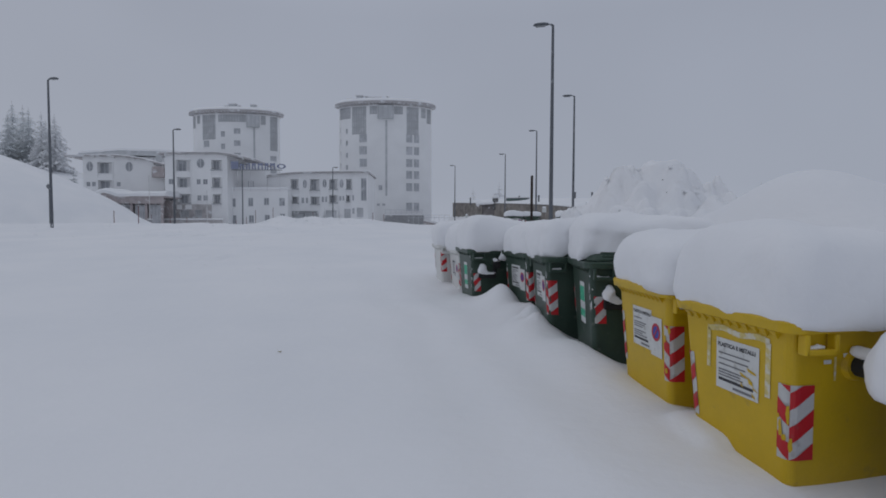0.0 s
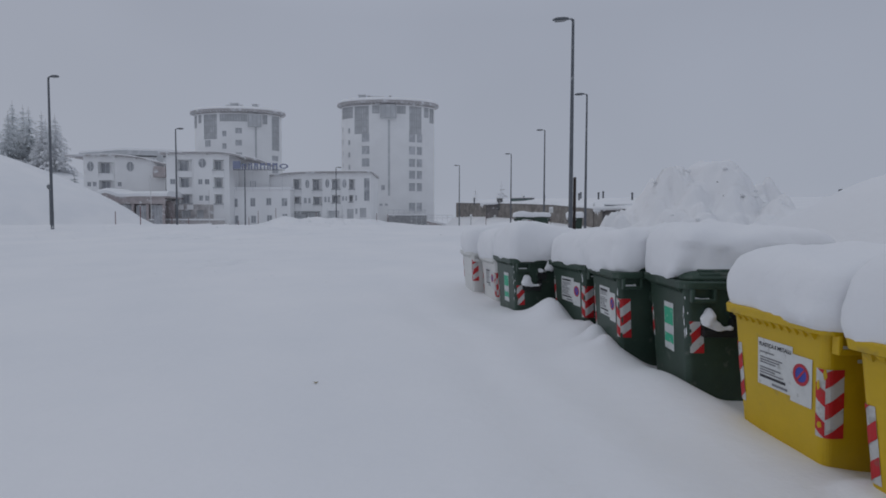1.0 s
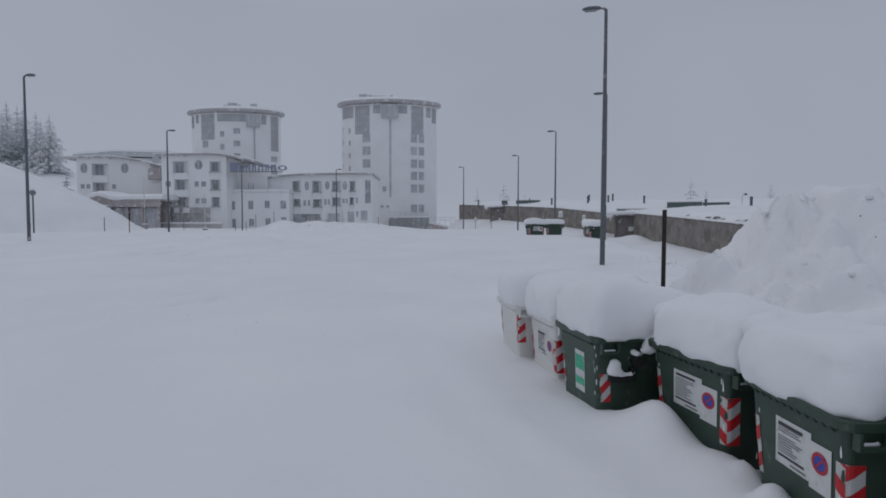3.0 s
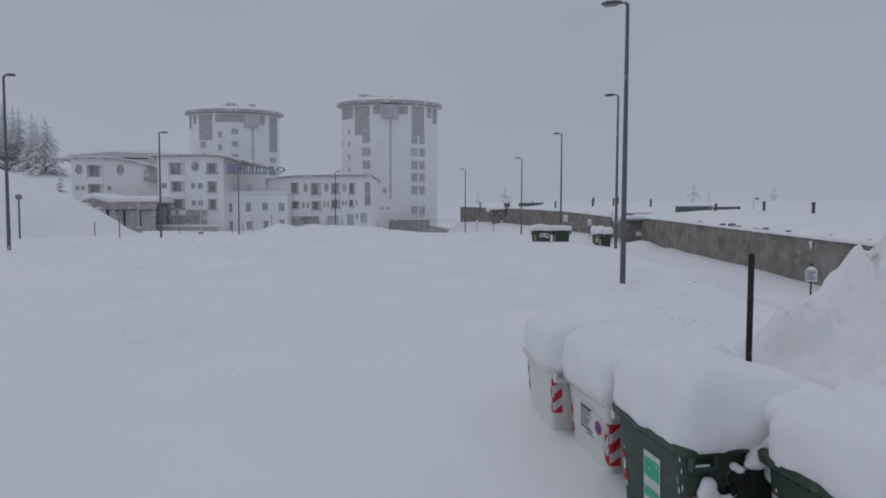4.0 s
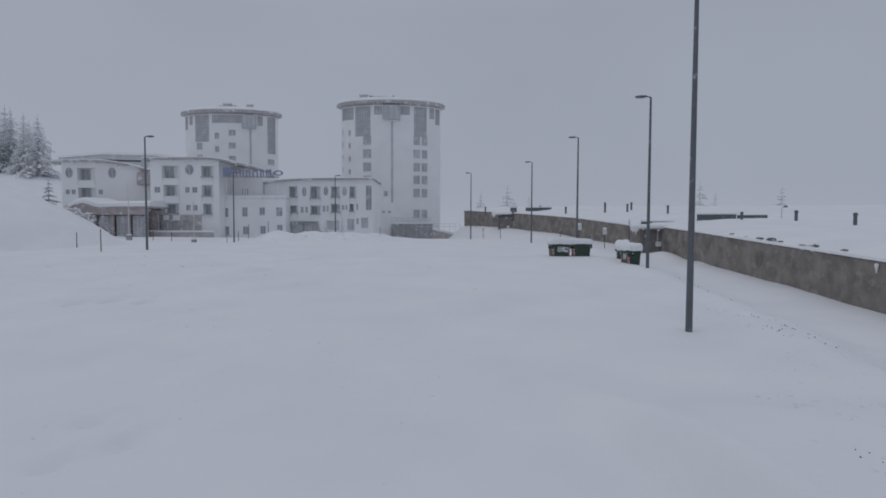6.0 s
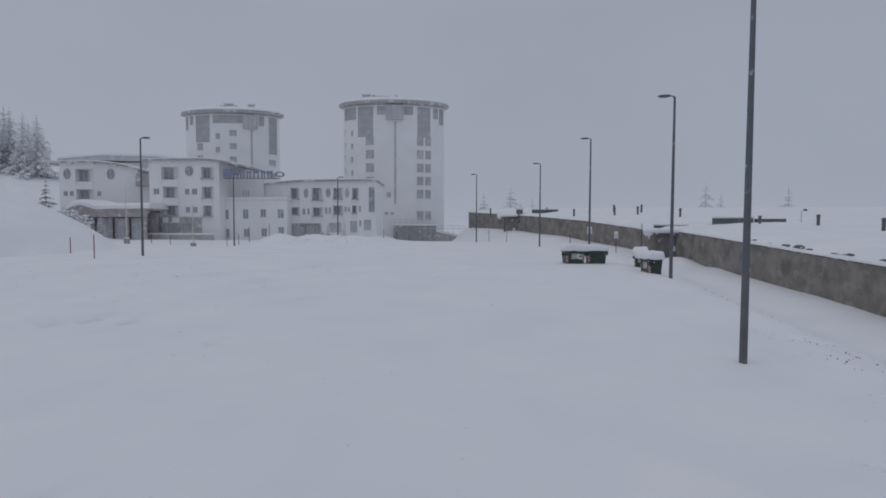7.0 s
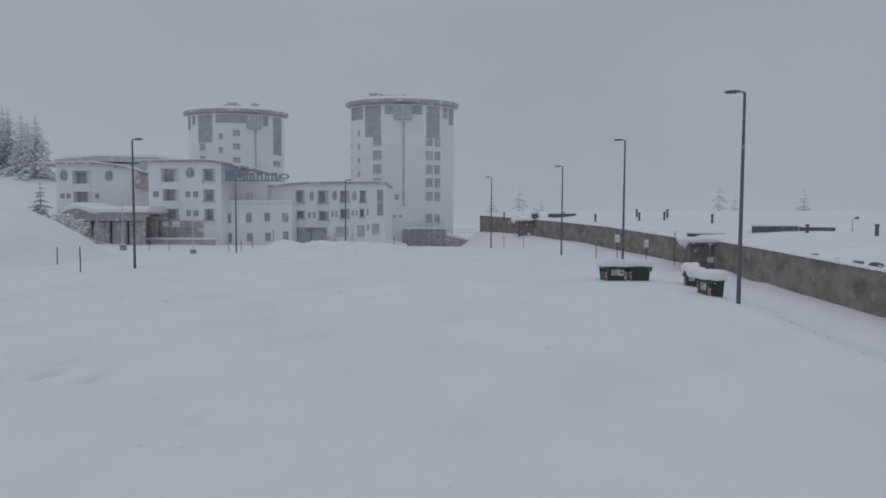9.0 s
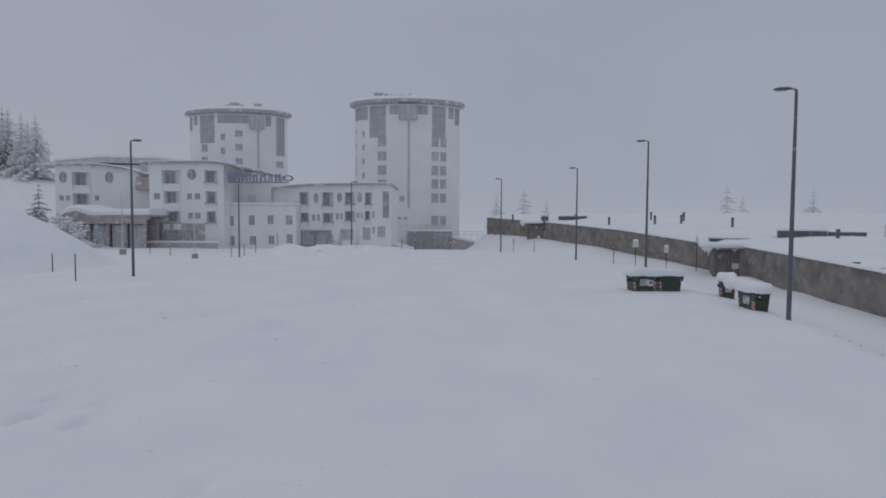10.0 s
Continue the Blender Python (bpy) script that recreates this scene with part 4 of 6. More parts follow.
def oval_window(parent, ext):
    u0, u1, z0, z1 = ext
    cu, cz, ru, rz = (u0 + u1) / 2, (z0 + z1) / 2, (u1 - u0) / 2, (z1 - z0) / 2
    n = 28
    bm = bmesh.new()
    ring = lambda s, d: [(cu + ru * s * math.cos(k * math.tau / n), d, cz + rz * s * math.sin(k * math.tau / n)) for k in range(n)]
    loft(bm, [ring(1.0, 0.004), ring(1.0, -0.09), ring(0.93, -0.09), ring(0.93, -0.03)], close_top=False, close_bottom=False)
    box(bm, cu - 0.06, cu + 0.06, -0.085, -0.035, cz - rz * 0.9, cz + rz * 0.9)
    w = part("oval_window", bm, TRIM, parent)
    for s in (-1, 1):
        bm = bmesh.new()
        pts = [(cu + s * max(0.062, ru * 0.93 * math.cos(a)), cz + rz * 0.93 * math.sin(a)) for a in np.linspace(-math.pi / 2, math.pi / 2, 14)]
        loft(bm, [[(u, d, z) for u, z in pts] for d in (-0.028, -0.006)])
        part("pane", bm, WINDOW_DARK, w)


def swept_roof(parent, prof, y0, y1, thick=0.24, snow=0.17):
    """A roof slab that follows the profile along the front, with its snow."""
    us = np.linspace(prof[0][0], prof[-1][0], 26)
    zs = np.interp(us, [p[0] for p in prof], [p[1] for p in prof])
    zs = np.convolve(np.pad(zs, 2, mode="edge"), np.ones(5) / 5, "valid")
    bm = bmesh.new()
    loft(bm, [[(u, y0, z - thick), (u, y1, z - thick), (u, y1, z), (u, y0, z)] for u, z in zip(us, zs)])
    rf = part("roof", bm, ROOF_EDGE, parent)
    bm = bmesh.new()
    rnd = random.Random(int(prof[0][0] * 10))
    rows = []
    for u, z in zip(us, zs):
        h = snow * rnd.uniform(0.85, 1.1)
        rows.append([(u, y0 - 0.06, z + 0.004), (u, y1, z + 0.004), (u, y1, z + h), (u, y0 + 0.35, z + h), (u, y0 + 0.04, z + h * 0.8), (u, y0 - 0.10, z + h * 0.4)])
    loft(bm, rows)
    part("snow", bm, SNOW, rf, smooth=False)
    for u, z in list(zip(us, zs))[2::5]:
        part("bracket", boxed(u - 0.08, u + 0.08, y0 + 0.15, -0.004, z - thick - 0.30, z - thick - 0.002, bevel=0.02), PLASTER, rf)
    return lambda u: float(np.interp(u, us, zs))


def block(name, org, label, u0, u1, base, prof, logs, wins, ovals, depth=12.0, grounds=()):
    ob = thing(name, front_frame(*org), label, "building")
    roof_at = swept_roof(ob, [(u * 0.993, z) for u, z in prof], -0.55, depth)
    holes = [*logs, *wins, *grounds]
    top = max(roof_at(u) for u in np.linspace(u0, u1, 20))
    low_top = min(roof_at(u) for u in np.linspace(u0, u1, 20)) - 0.45
    bm = bmesh.new()
    pierced(bm, (u0, u1), (base, top), holes, lambda u, z, d: (u, d, min(z, roof_at(u) - 0.245)), 0.3, 0.8)
    bmesh.ops.dissolve_degenerate(bm, dist=1e-4, edges=bm.edges)
    part("front_wall", bm, PLASTER, ob)
    for a, b in ((u0, u0 + 0.3), (u1 - 0.3, u1)):
        part("side_wall", boxed(a, b, 0.302, depth - 0.304, base, min(roof_at(a), roof_at(b)) - 0.26), PLASTER, ob)
    part("back_wall", boxed(u0, u1, depth - 0.3, depth - 0.002, base, low_top), PLASTER, ob)
    for h in logs:
        loggia(ob, h)
    for h in wins:
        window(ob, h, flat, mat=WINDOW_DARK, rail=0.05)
    for h in ovals:
        oval_window(ob, h)
    for h in grounds:
        window(ob, h, flat, 0.22, 3, 1, CLADDING)
    return ob


A_LOG = [(-57.9, -55.2, 10.9, 13.0), (-57.8, -55.2, 7.9, 9.7)]
A_WIN = [(-60.0, -59.3, 8.6, 9.4), (-59.0, -58.3, 8.6, 9.4), (-54.5, -53.8, 8.6, 9.4)]
A_OVAL = [(-59.9, -58.7, 11.3, 13.1), (-52.8, -51.5, 11.3, 13.1)]
A_ROOF = [(-64.0, 14.12), (-59.4, 14.29), (-54.5, 14.29), (-50.1, 13.76), (-45.7, 12.53)]
wing_west = block("hotel_wing", (-13.87, 95.06, -0.55), "white rendered hotel wing with sweeping snowy roof and oval windows", -60.6, -45.9, 0.3, A_ROOF, A_LOG, A_WIN, A_OVAL)
part("side_balcony", boxed(-47.6, -45.4, -1.0, -0.01, 10.2, 12.2, bevel=0.03), TIMBER, wing_west, "timber balcony paled for haze")
part("balcony_door", boxed(-47.3, -46.2, -0.06, -0.004, 12.3, 14.3), CLADDING, wing_west)

B_LOG = [(-40.7, -38.2, 10.4, 12.4), (-40.5, -38.2, 7.6, 9.4), (-40.3, -38.2, 4.9, 6.5), (-34.6, -32.8, 10.6, 12.4), (-34.5, -32.9, 7.6, 9.4), (-34.4, -33.0, 4.8, 6.5)]
B_WIN = [(-42.0, -41.1, 8.2, 9.1), (-41.8, -41.1, 5.4, 6.3), (-37.2, -36.5, 8.2, 9.1), (-36.1, -35.3, 8.2, 9.1), (-37.1, -36.4, 5.4, 6.3), (-36.1, -35.3, 5.4, 6.3), (-27.2, -26.6, 7.3, 8.7)]
B_OVAL = [(-37.1, -35.8, 11.0, 12.6)]
B_ROOF = [(-44.0, 13.52), (-39.6, 13.61), (-33.9, 13.69), (-30.6, 13.28), (-27.3, 12.46)]
B_GROUND = [(-41.7, -40.9, 2.5, 3.7), (-40.1, -38.5, 2.5, 3.7), (-37.5, -36.3, 2.5, 3.8)]
wing_mid = block("hotel_wing", (-13.30, 89.14, -0.15), "white rendered hotel block with stacked loggias under a curved snowy roof", -42.6, -31.9, 0.2, B_ROOF, B_LOG, B_WIN[:-1], B_OVAL, grounds=B_GROUND)
bm = bmesh.new()
pierced(bm, (-42.7, -34.7), (0.2, 4.75), B_GROUND, flat, 0.15)
for v in bm.verts:
    v.co.y -= 0.153
part("plinth", bm, STONE, wing_mid, "dark stone ground floor")
for a, b in ((-40.6, -39.7), (-39.1, -38.0)):
    part("panel", boxed(a, b, -0.25, -0.155, 3.85, 4.68, bevel=0.02), PLASTER, wing_mid, "white balcony panel")
part("terrace_wall", boxed(-42.8, -32.0, -2.2, -1.9, -0.5, 2.0, bevel=0.04), STONE, wing_mid)
part("terrace_snow", boxed(-42.85, -31.95, -2.3, -1.8, 2.004, 2.3, bevel=0.1), SNOW, wing_mid)
part("rear_wall", boxed(-31.898, -26.6, 4.6, 4.9, 0.2, 11.7), PLASTER, wing_mid)
for u in (-29.9, -29.5, -29.1):
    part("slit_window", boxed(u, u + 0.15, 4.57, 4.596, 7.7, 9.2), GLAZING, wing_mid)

C_LOG = [(-22.2, -20.8, 7.7, 9.6), (-18.7, -17.0, 7.5, 9.6), (-15.2, -13.7, 7.7, 9.6), (-12.1, -11.1, 7.7, 9.6), (-22.1, -20.8, 5.1, 6.4), (-18.6, -17.0, 4.9, 6.4), (-15.2, -13.7, 5.2, 6.7), (-12.1, -11.4, 5.4, 6.7)]
C_WIN = [(-20.3, -19.8, 5.2, 6.2), (-19.5, -19.1, 5.2, 6.2), (-16.6, -16.2, 5.4, 6.4), (-16.0, -15.6, 5.4, 6.4), (-13.4, -13.0, 5.7, 6.5), (-12.8, -12.5, 5.7, 6.5), (-11.0, -10.7, 5.7, 6.7), (-11.0, -10.6, 3.3, 4.3)]
C_OVAL = [(-20.0, -19.3, 7.9, 9.5), (-16.4, -15.7, 8.0, 9.6), (-13.3, -12.6, 8.0, 9.6)]
C_ROOF = [(-29.2, 9.76), (-26.6, 10.28), (-21.3, 10.81), (-14.3, 10.95), (-8.0, 11.0)]
C_GROUND = [(-22.6, -19.9, 1.5, 3.2), (-19.6, -17.7, 1.5, 3.4), (-15.9, -13.9, 2.3, 3.9), (-12.5, -11.3, 2.3, 4.2), (-10.2, -9.0, 2.7, 4.4)]
C_STAIR = [(-9.4, -8.4, 5.7, 9.8)]
wing_east = block("hotel_wing", (-14.09, 94.34, -0.10), "white rendered three-storey hotel wing with oval windows and loggias", -29.0, -8.2, 0.3, C_ROOF, C_LOG, C_WIN + C_STAIR, C_OVAL, grounds=C_GROUND)
bm = bmesh.new()
pierced(bm, (-23.2, -17.3), (0.3, 3.75), C_GROUND[:2], flat, 0.15)
for v in bm.verts:
    v.co.y -= 0.153
part("plinth", bm, DARK_STONE, wing_east, "dark stone ground floor")

N_WIN = [(-32.4, -31.2, 4.4, 5.9), (-29.0, -28.1, 4.5, 6.0), (-26.2, -25.3, 4.7, 6.0), (-23.5, -22.5, 4.6, 6.0), (-32.3, -31.1, 1.4, 2.9), (-28.9, -28.0, 1.6, 2.9), (-26.1, -25.2, 1.7, 3.0), (-23.4, -22.5, 1.7, 3.2)]
annex = thing("hotel_annex", front_frame(-13.75, 91.41, -0.12), "low white flat-roofed hotel annex with two rows of windows", "building")
bm = bmesh.new()
pierced(bm, (-32.9, -22.0), (-0.3, 7.3), N_WIN, flat, 0.3)
part("front_wall", bm, PLASTER, annex)
for a, b in ((-32.9, -32.6), (-22.3, -22.0)):
    part("side_wall", boxed(a, b, 0.302, 2.9, -0.3, 7.3), PLASTER, annex)
part("roof", boxed(-32.95, -21.95, -0.05, 2.9, 7.304, 7.42), PLASTER, annex)
part("snow", boxed(-33.0, -21.9, -0.12, 2.95, 7.424, 7.95, bevel=0.16), SNOW, annex)
for h in N_WIN:
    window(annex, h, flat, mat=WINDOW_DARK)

# house behind, seen above the wing's roof
back_house = thing("back_house", front_frame(-15.1, 106.05, -0.6), "distant grey house with a long snowy roof", "building")
part("wall", boxed(-66.0, -45.0, 0, 9, 0, 15.4), PLASTER, back_house)
bm = bmesh.new()
loft(bm, [[(u, -1, z - 0.9), (u, 10, z - 0.9), (u, 10, z), (u, -1, z)] for u, z in ((-68, 15.9), (-60, 16.6), (-50, 16.4), (-43, 15.6))])
part("roof", bm, CLADDING, back_house)
bm = bmesh.new()
loft(bm, [[(u, -1.1, z + 0.004), (u, 10, z + 0.004), (u, 10, z + 0.5), (u, -1.0, z + 0.4)] for u, z in ((-68, 15.9), (-60, 16.6), (-50, 16.4), (-43, 15.6))])
part("snow", bm, SNOW, back_house)

# entrance porch
porch = thing("entrance_porch", front_frame(-12.80, 85.52, -0.55), "timber hotel entrance porch with an arched snow-covered canopy", "porch")
prof = [(-52.2, 6.05), (-51.4, 6.5), (-50.2, 6.8), (-49.0, 6.5), (-48.0, 6.15), (-45, 6.25), (-40.2, 6.3)]
us = np.linspace(-52.2, -40.2, 30)
zs = np.interp(us, [p[0] for p in prof], [p[1] for p in prof])
bm = bmesh.new()
loft(bm, [[(u, -1.2, z - 0.25), (u, 5, z - 0.25), (u, 5, z), (u, -1.2, z)] for u, z in zip(us, zs)])
part("canopy", bm, TIMBER, porch)
bm = bmesh.new()
loft(bm, [[(u, -1.3, z + 0.004), (u, 5, z + 0.004), (u, 5, z + 0.95), (u, -0.6, z + 0.85), (u, -1.25, z + 0.5)] for u, z in zip(us, zs)])
part("snow", bm, SNOW, porch)
bm = bmesh.new()
loft(bm, [[(u, -1.1, 5.05), (u, -0.9, 5.05), (u, -0.9, z - 0.254), (u, -1.1, z - 0.254)] for u, z in zip(us[1:-1], zs[1:-1])])
part("fascia", bm, TIMBER, porch)
for u in (-51.8, -48.6, -46.0, -43.6, -41.0):
    bm = bmesh.new()
    box(bm, u - 0.17, u + 0.17, -0.95, -0.6, -0.6, 5.046, bevel=0.03)
    part("post", bm, TIMBER, porch)
for a, b in ((-51.5, -48.9), (-48.3, -46.3), (-45.7, -43.9), (-43.3, -41.3)):
    window(porch, (a, b, 0.2, 4.9), flat, -0.3, 3, 2, name="glazed_screen", rail=0.12)
part("back_wall", boxed(-51.9, -40.8, 2.2, 2.5, -0.6, 5.7), TIMBER, porch)

# roof sign; its name is kept as plain blocks
sign = thing("roof_sign", front_frame(-13.3, 88.43, -0.38), "blue roof sign of separate letters on a rail, snow on top", "sign")
part("rail", boxed(-30.9, -22.2, 0.05, 0.13, 10.83, 10.93), STEEL, sign)
for u in (-30.4, -27.6, -24.8, -22.6):
    part("strut", boxed(u - 0.02, u + 0.02, 0.07, 0.11, 7.3, 10.826), TRIM, sign)
part("logo_square", boxed(-30.9, -29.6, -0.1, 0.04, 11.0, 12.35, bevel=0.02), LETTER, sign, "blue square emblem")
for a, w, h in ((-29.4, 0.9, 1.0), (-28.3, 0.8, 1.1), (-27.3, 0.8, 1.1), (-26.3, 1.0, 1.1), (-25.1, 0.75, 1.1), (-24.2, 1.0, 1.1)):
    bm = bmesh.new()
    for c, e in ((a, a + 0.2), (a + w - 0.36, a + w - 0.18)):
        box(bm, c, e, -0.1, 0.04, 10.95, 10.95 + h)
    box(bm, a + 0.2, a + w - 0.36, -0.09, 0.03, 10.95 + h * 0.62, 10.95 + h * 0.95)
    part("letter_block", bm, LETTER, sign)
bm = bmesh.new()
n = 24
loft(bm, [[(-22.3 + 0.75 * s * math.cos(k * math.tau / n), d, 11.5 + 0.42 * s * math.sin(k * math.tau / n)) for k in range(n)] for s, d in ((1, 0.04), (1, -0.1), (0.6, -0.1), (0.6, 0.04))], False, False)
part("oval_emblem", bm, LETTER, sign)


# ---- towers ----
def tower(x, y, a, b, base, eave, label, panels, windows, strips, box_panel, stacks, lift=0.0):
    """A tower on an oval plan; openings as (degrees from the front, degrees wide, low, high)."""
    ob = thing("hotel_tower", Matrix.Translation((0, 0, lift)) @ front_frame(x, y), label, "tower")

    def shape(u, z, d):
        t = radians(u)
        return ((a - d) * math.sin(t), -(b - d) * math.cos(t), z)
    holes = [(c - w / 2, c + w / 2, z0, z1) for c, w, z0, z1 in [*panels, *windows]]
    bm = bmesh.new()
    pierced(bm, (-180, 180), (base, eave), holes, shape, 0.35, 6.0)
    part("wall", bm, PLASTER, ob)
    for c, w, z0, z1 in panels:
        h = (c - w / 2, c + w / 2, z0, z1)
        n = max(2, int(w / 5))
        bm = bmesh.new()
        bar(bm, shape, h[0] - 0.05, h[1] + 0.05, z0 + 0.02, z1 - 0.02, 0.16, 0.24, n)
        pn = part("cladding_panel", bm, CLADDING, ob, "grey timber and glass cladding")
        k = 0
        while z0 + 0.2 + k * 1.45 < z1 - 0.2:
            bm = bmesh.new()
            bar(bm, shape, h[0], h[1], z0 + 0.1 + k * 1.45, z0 + 0.22 + k * 1.45, 0.10, 0.158, n)
            part("rail", bm, MULLION, pn)
            k += 1
        m = max(2, int(w / 3.5))
        for j in range(m + 1):
            bm = bmesh.new()
            u = h[0] + (h[1] - h[0] - 0.7) * j / m
            bar(bm, shape, u, u + 0.7, z0 + 0.03, z1 - 0.03, 0.07, 0.099)
            part("mullion", bm, MULLION, pn)
    for c, w, z0, z1 in windows:
        u0, u1 = c - w / 2, c + w / 2
        bm = sash((u0, u1, z0, z1), shape, 0.15, 2, 1, (0.08 * 57.3 / a, 0.09), 3.0)
        wn_ = part("window", bm, TRIM, ob)
        bm = bmesh.new()
        bar(bm, shape, u0, u1, z0 + 0.02, z1 - 0.02, 0.202, 0.22, 2)
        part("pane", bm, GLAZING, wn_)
        bm = bmesh.new()
        bar(bm, shape, u0, u1, z0 + 0.004 - 0.12, z0 - 0.004, -0.10, -0.003, 2)
        part("sill", bm, SNOW, wn_)
    for c, w, z0, z1 in strips:
        bm = bmesh.new()
        bar(bm, shape, c - w / 2, c + w / 2, z0, z1, -0.06, -0.003, 1)
        part("pilaster", bm, CLADDING, ob, "narrow grey vertical strip")
    if box_panel:
        c, w, z0, z1 = box_panel
        bm = bmesh.new()
        bar(bm, shape, c - w / 2, c + w / 2, z0, z1, -0.7, -0.004, 3)
        bay = part("bay", bm, CLADDING, ob, "projecting grey bay")
        for k in range(4):
            bm = bmesh.new()
            u = c - w / 2 + 0.4 + k * (w - 1.4) / 3
            bar(bm, shape, u, u + 0.6, z0 + 0.1, z1 - 0.1, -0.76, -0.704)
            part("mullion", bm, MULLION, bay)
    # roof disc, rim, snow
    def disc(s, z):
        return [((a + s) * math.cos(k * math.tau / 72), (b + s) * math.sin(k * math.tau / 72), z) for k in range(72)]
    bm = bmesh.new()
    loft(bm, [disc(-0.2, eave + 0.004), disc(0.95, eave + 0.35), disc(1.0, eave + 0.75), disc(0.2, eave + 1.25), disc(-6.0, eave + 1.6)])
    rf = part("roof", bm, ROOF_EDGE, ob)
    bm = bmesh.new()
    loft(bm, [disc(0.88, eave + 0.86), disc(0.9, eave + 1.05), disc(0.1, eave + 1.65), disc(-5.9, eave + 2.1)])
    part("snow", bm, SNOW, rf)
    for k in range(44):
        t = radians(-88 + k * 4)
        bm = bmesh.new()
        p = Vector((math.sin(t), -math.cos(t), 0))
        q = Vector((p.y, -p.x, 0)) * 0.09
        o = Vector((a * p.x, b * p.y, eave + 0.2))
        loft(bm, [[tuple(o + p * s + q * g + Vector((0, 0, h + 0.05 * s))) for g, h in ((-1, 0), (1, 0), (1, 0.2), (-1, 0.2))] for s in (-0.05, 0.98)])
        part("rafter", bm, TRIM, rf)
    for cx, cy, w, h in stacks:
        bm = bmesh.new()
        box(bm, cx - w / 2, cx + w / 2, cy - 0.5, cy + 0.5, eave + 1.0, eave + 1.0 + h, bevel=0.05)
        ch = part("chimney", bm, CLADDING, rf)
        bm = bmesh.new()
        box(bm, cx - w * 0.65, cx + w * 0.65, cy - 0.7, cy + 0.7, eave + 1.004 + h, eave + 1.25 + h, bevel=0.08)
        part("cowl", bm, SNOW, ch)
    return ob


tower_east = tower(-25.0, 122.4, 10.9, 4.8, -2.5, 28.4, "tall white oval hotel tower with grey cladding under its roof",
    panels=[(-60, 30, 25.6, 28.2), (-32, 21, 21.9, 28.2), (-12.5, 9, 26.4, 28.2), (18, 11, 26.4, 28.2), (37.5, 18, 21.9, 28.2), (56, 10, 25.9, 28.2), (71, 16, 24.8, 28.2)],
    windows=[(c, w, z - 0.12, z + 1.75) for c, w, zs in ((-26, 10.5, (20.2, 17.4, 14.6, 11.8)), (32.5, 9, (20.2, 17.4, 14.6, 11.9, 9.1, 4.6)), (43.5, 9, (20.2, 17.4, 14.6, 11.9, 9.1, 4.6))) for z in zs]
            + [(c, 4.5, z, z + 1.15) for c, zs in ((-72, (22.7, 19.9, 17.2, 14.5)), (-53, (22.2, 19.5, 16.7, 13.9))) for z in zs]
            + [(-4.0, 4.6, 9.2, 10.3), (-6.5, 3.6, 5.6, 6.1), (0.0, 3.6, 5.6, 6.1)],
    strips=[(3.2, 2.4, 7.9, 25.0)], box_panel=(2.5, 18, 25.3, 28.3), stacks=((-8.2, -1.0, 1.2, 1.0), (-5.9, -1.2, 1.5, 1.75), (-4.3, -1.0, 0.7, 1.6), (-2.2, -1.4, 2.4, 1.35), (0.6, -1.2, 0.5, 1.6)))
bm = bmesh.new()
box(bm, 0.6, 9.2, -9.6, -1.0, -3.0, 3.3, bevel=0.05)
part("podium", bm, DARK_STONE, tower_east, "dark stone podium")
part("terrace_snow", boxed(0.5, 9.3, -9.7, -6.0, 3.304, 3.6, bevel=0.1), SNOW, tower_east)
for k in range(8):
    u = 0.8 + k * 1.15
    part("baluster", boxed(u, u + 0.06, -9.55, -9.49, 3.6, 4.5), TRIM, tower_east)
bm = bmesh.new()
loft(bm, [[(u, -9.4, -3), (u, -3, -3), (u, -3, z), (u, -9.4, z)] for u, z in ((9.21, 2.1), (16.2, 0.5))])
part("ramp_wall", bm, TIMBER, tower_east, "brown ramp wall")
bm = bmesh.new()
loft(bm, [[(u, -9.5, z + 0.004), (u, -2.9, z + 0.004), (u, -2.9, z + 0.5), (u, -9.5, z + 0.4)] for u, z in ((9.21, 2.1), (16.4, 0.5))])
part("ramp_snow", bm, SNOW, tower_east)
ob = thing("garage_ramp", front_frame(-22.6, 95.6), "low dark ramp wall under a sloping slab of snow", "ramp")
bm = bmesh.new()
loft(bm, [[(u, 0, -0.6), (u, 2.5, -0.6), (u, 2.5, z), (u, 0, z)] for u, z in ((-1.2, 1.30), (0.6, 1.20), (3.4, 0.62))])
part("wall", bm, DARK_STONE, ob)
bm = bmesh.new()
loft(bm, [[(u, -0.12, z + 0.004), (u, 2.6, z + 0.004), (u, 2.6, z + h), (u, 0.2, z + h), (u, -0.12, z + 0.6 * h)] for u, z, h in ((-1.5, 1.30, 0.3), (-0.6, 1.27, 0.55), (0.6, 1.20, 0.55), (3.5, 0.62, 0.3))])
part("snow", bm, SNOW, ob)
part("handrail", boxed(0.6, 9.2, -9.56, -9.48, 4.504, 4.58), TRIM, tower_east)

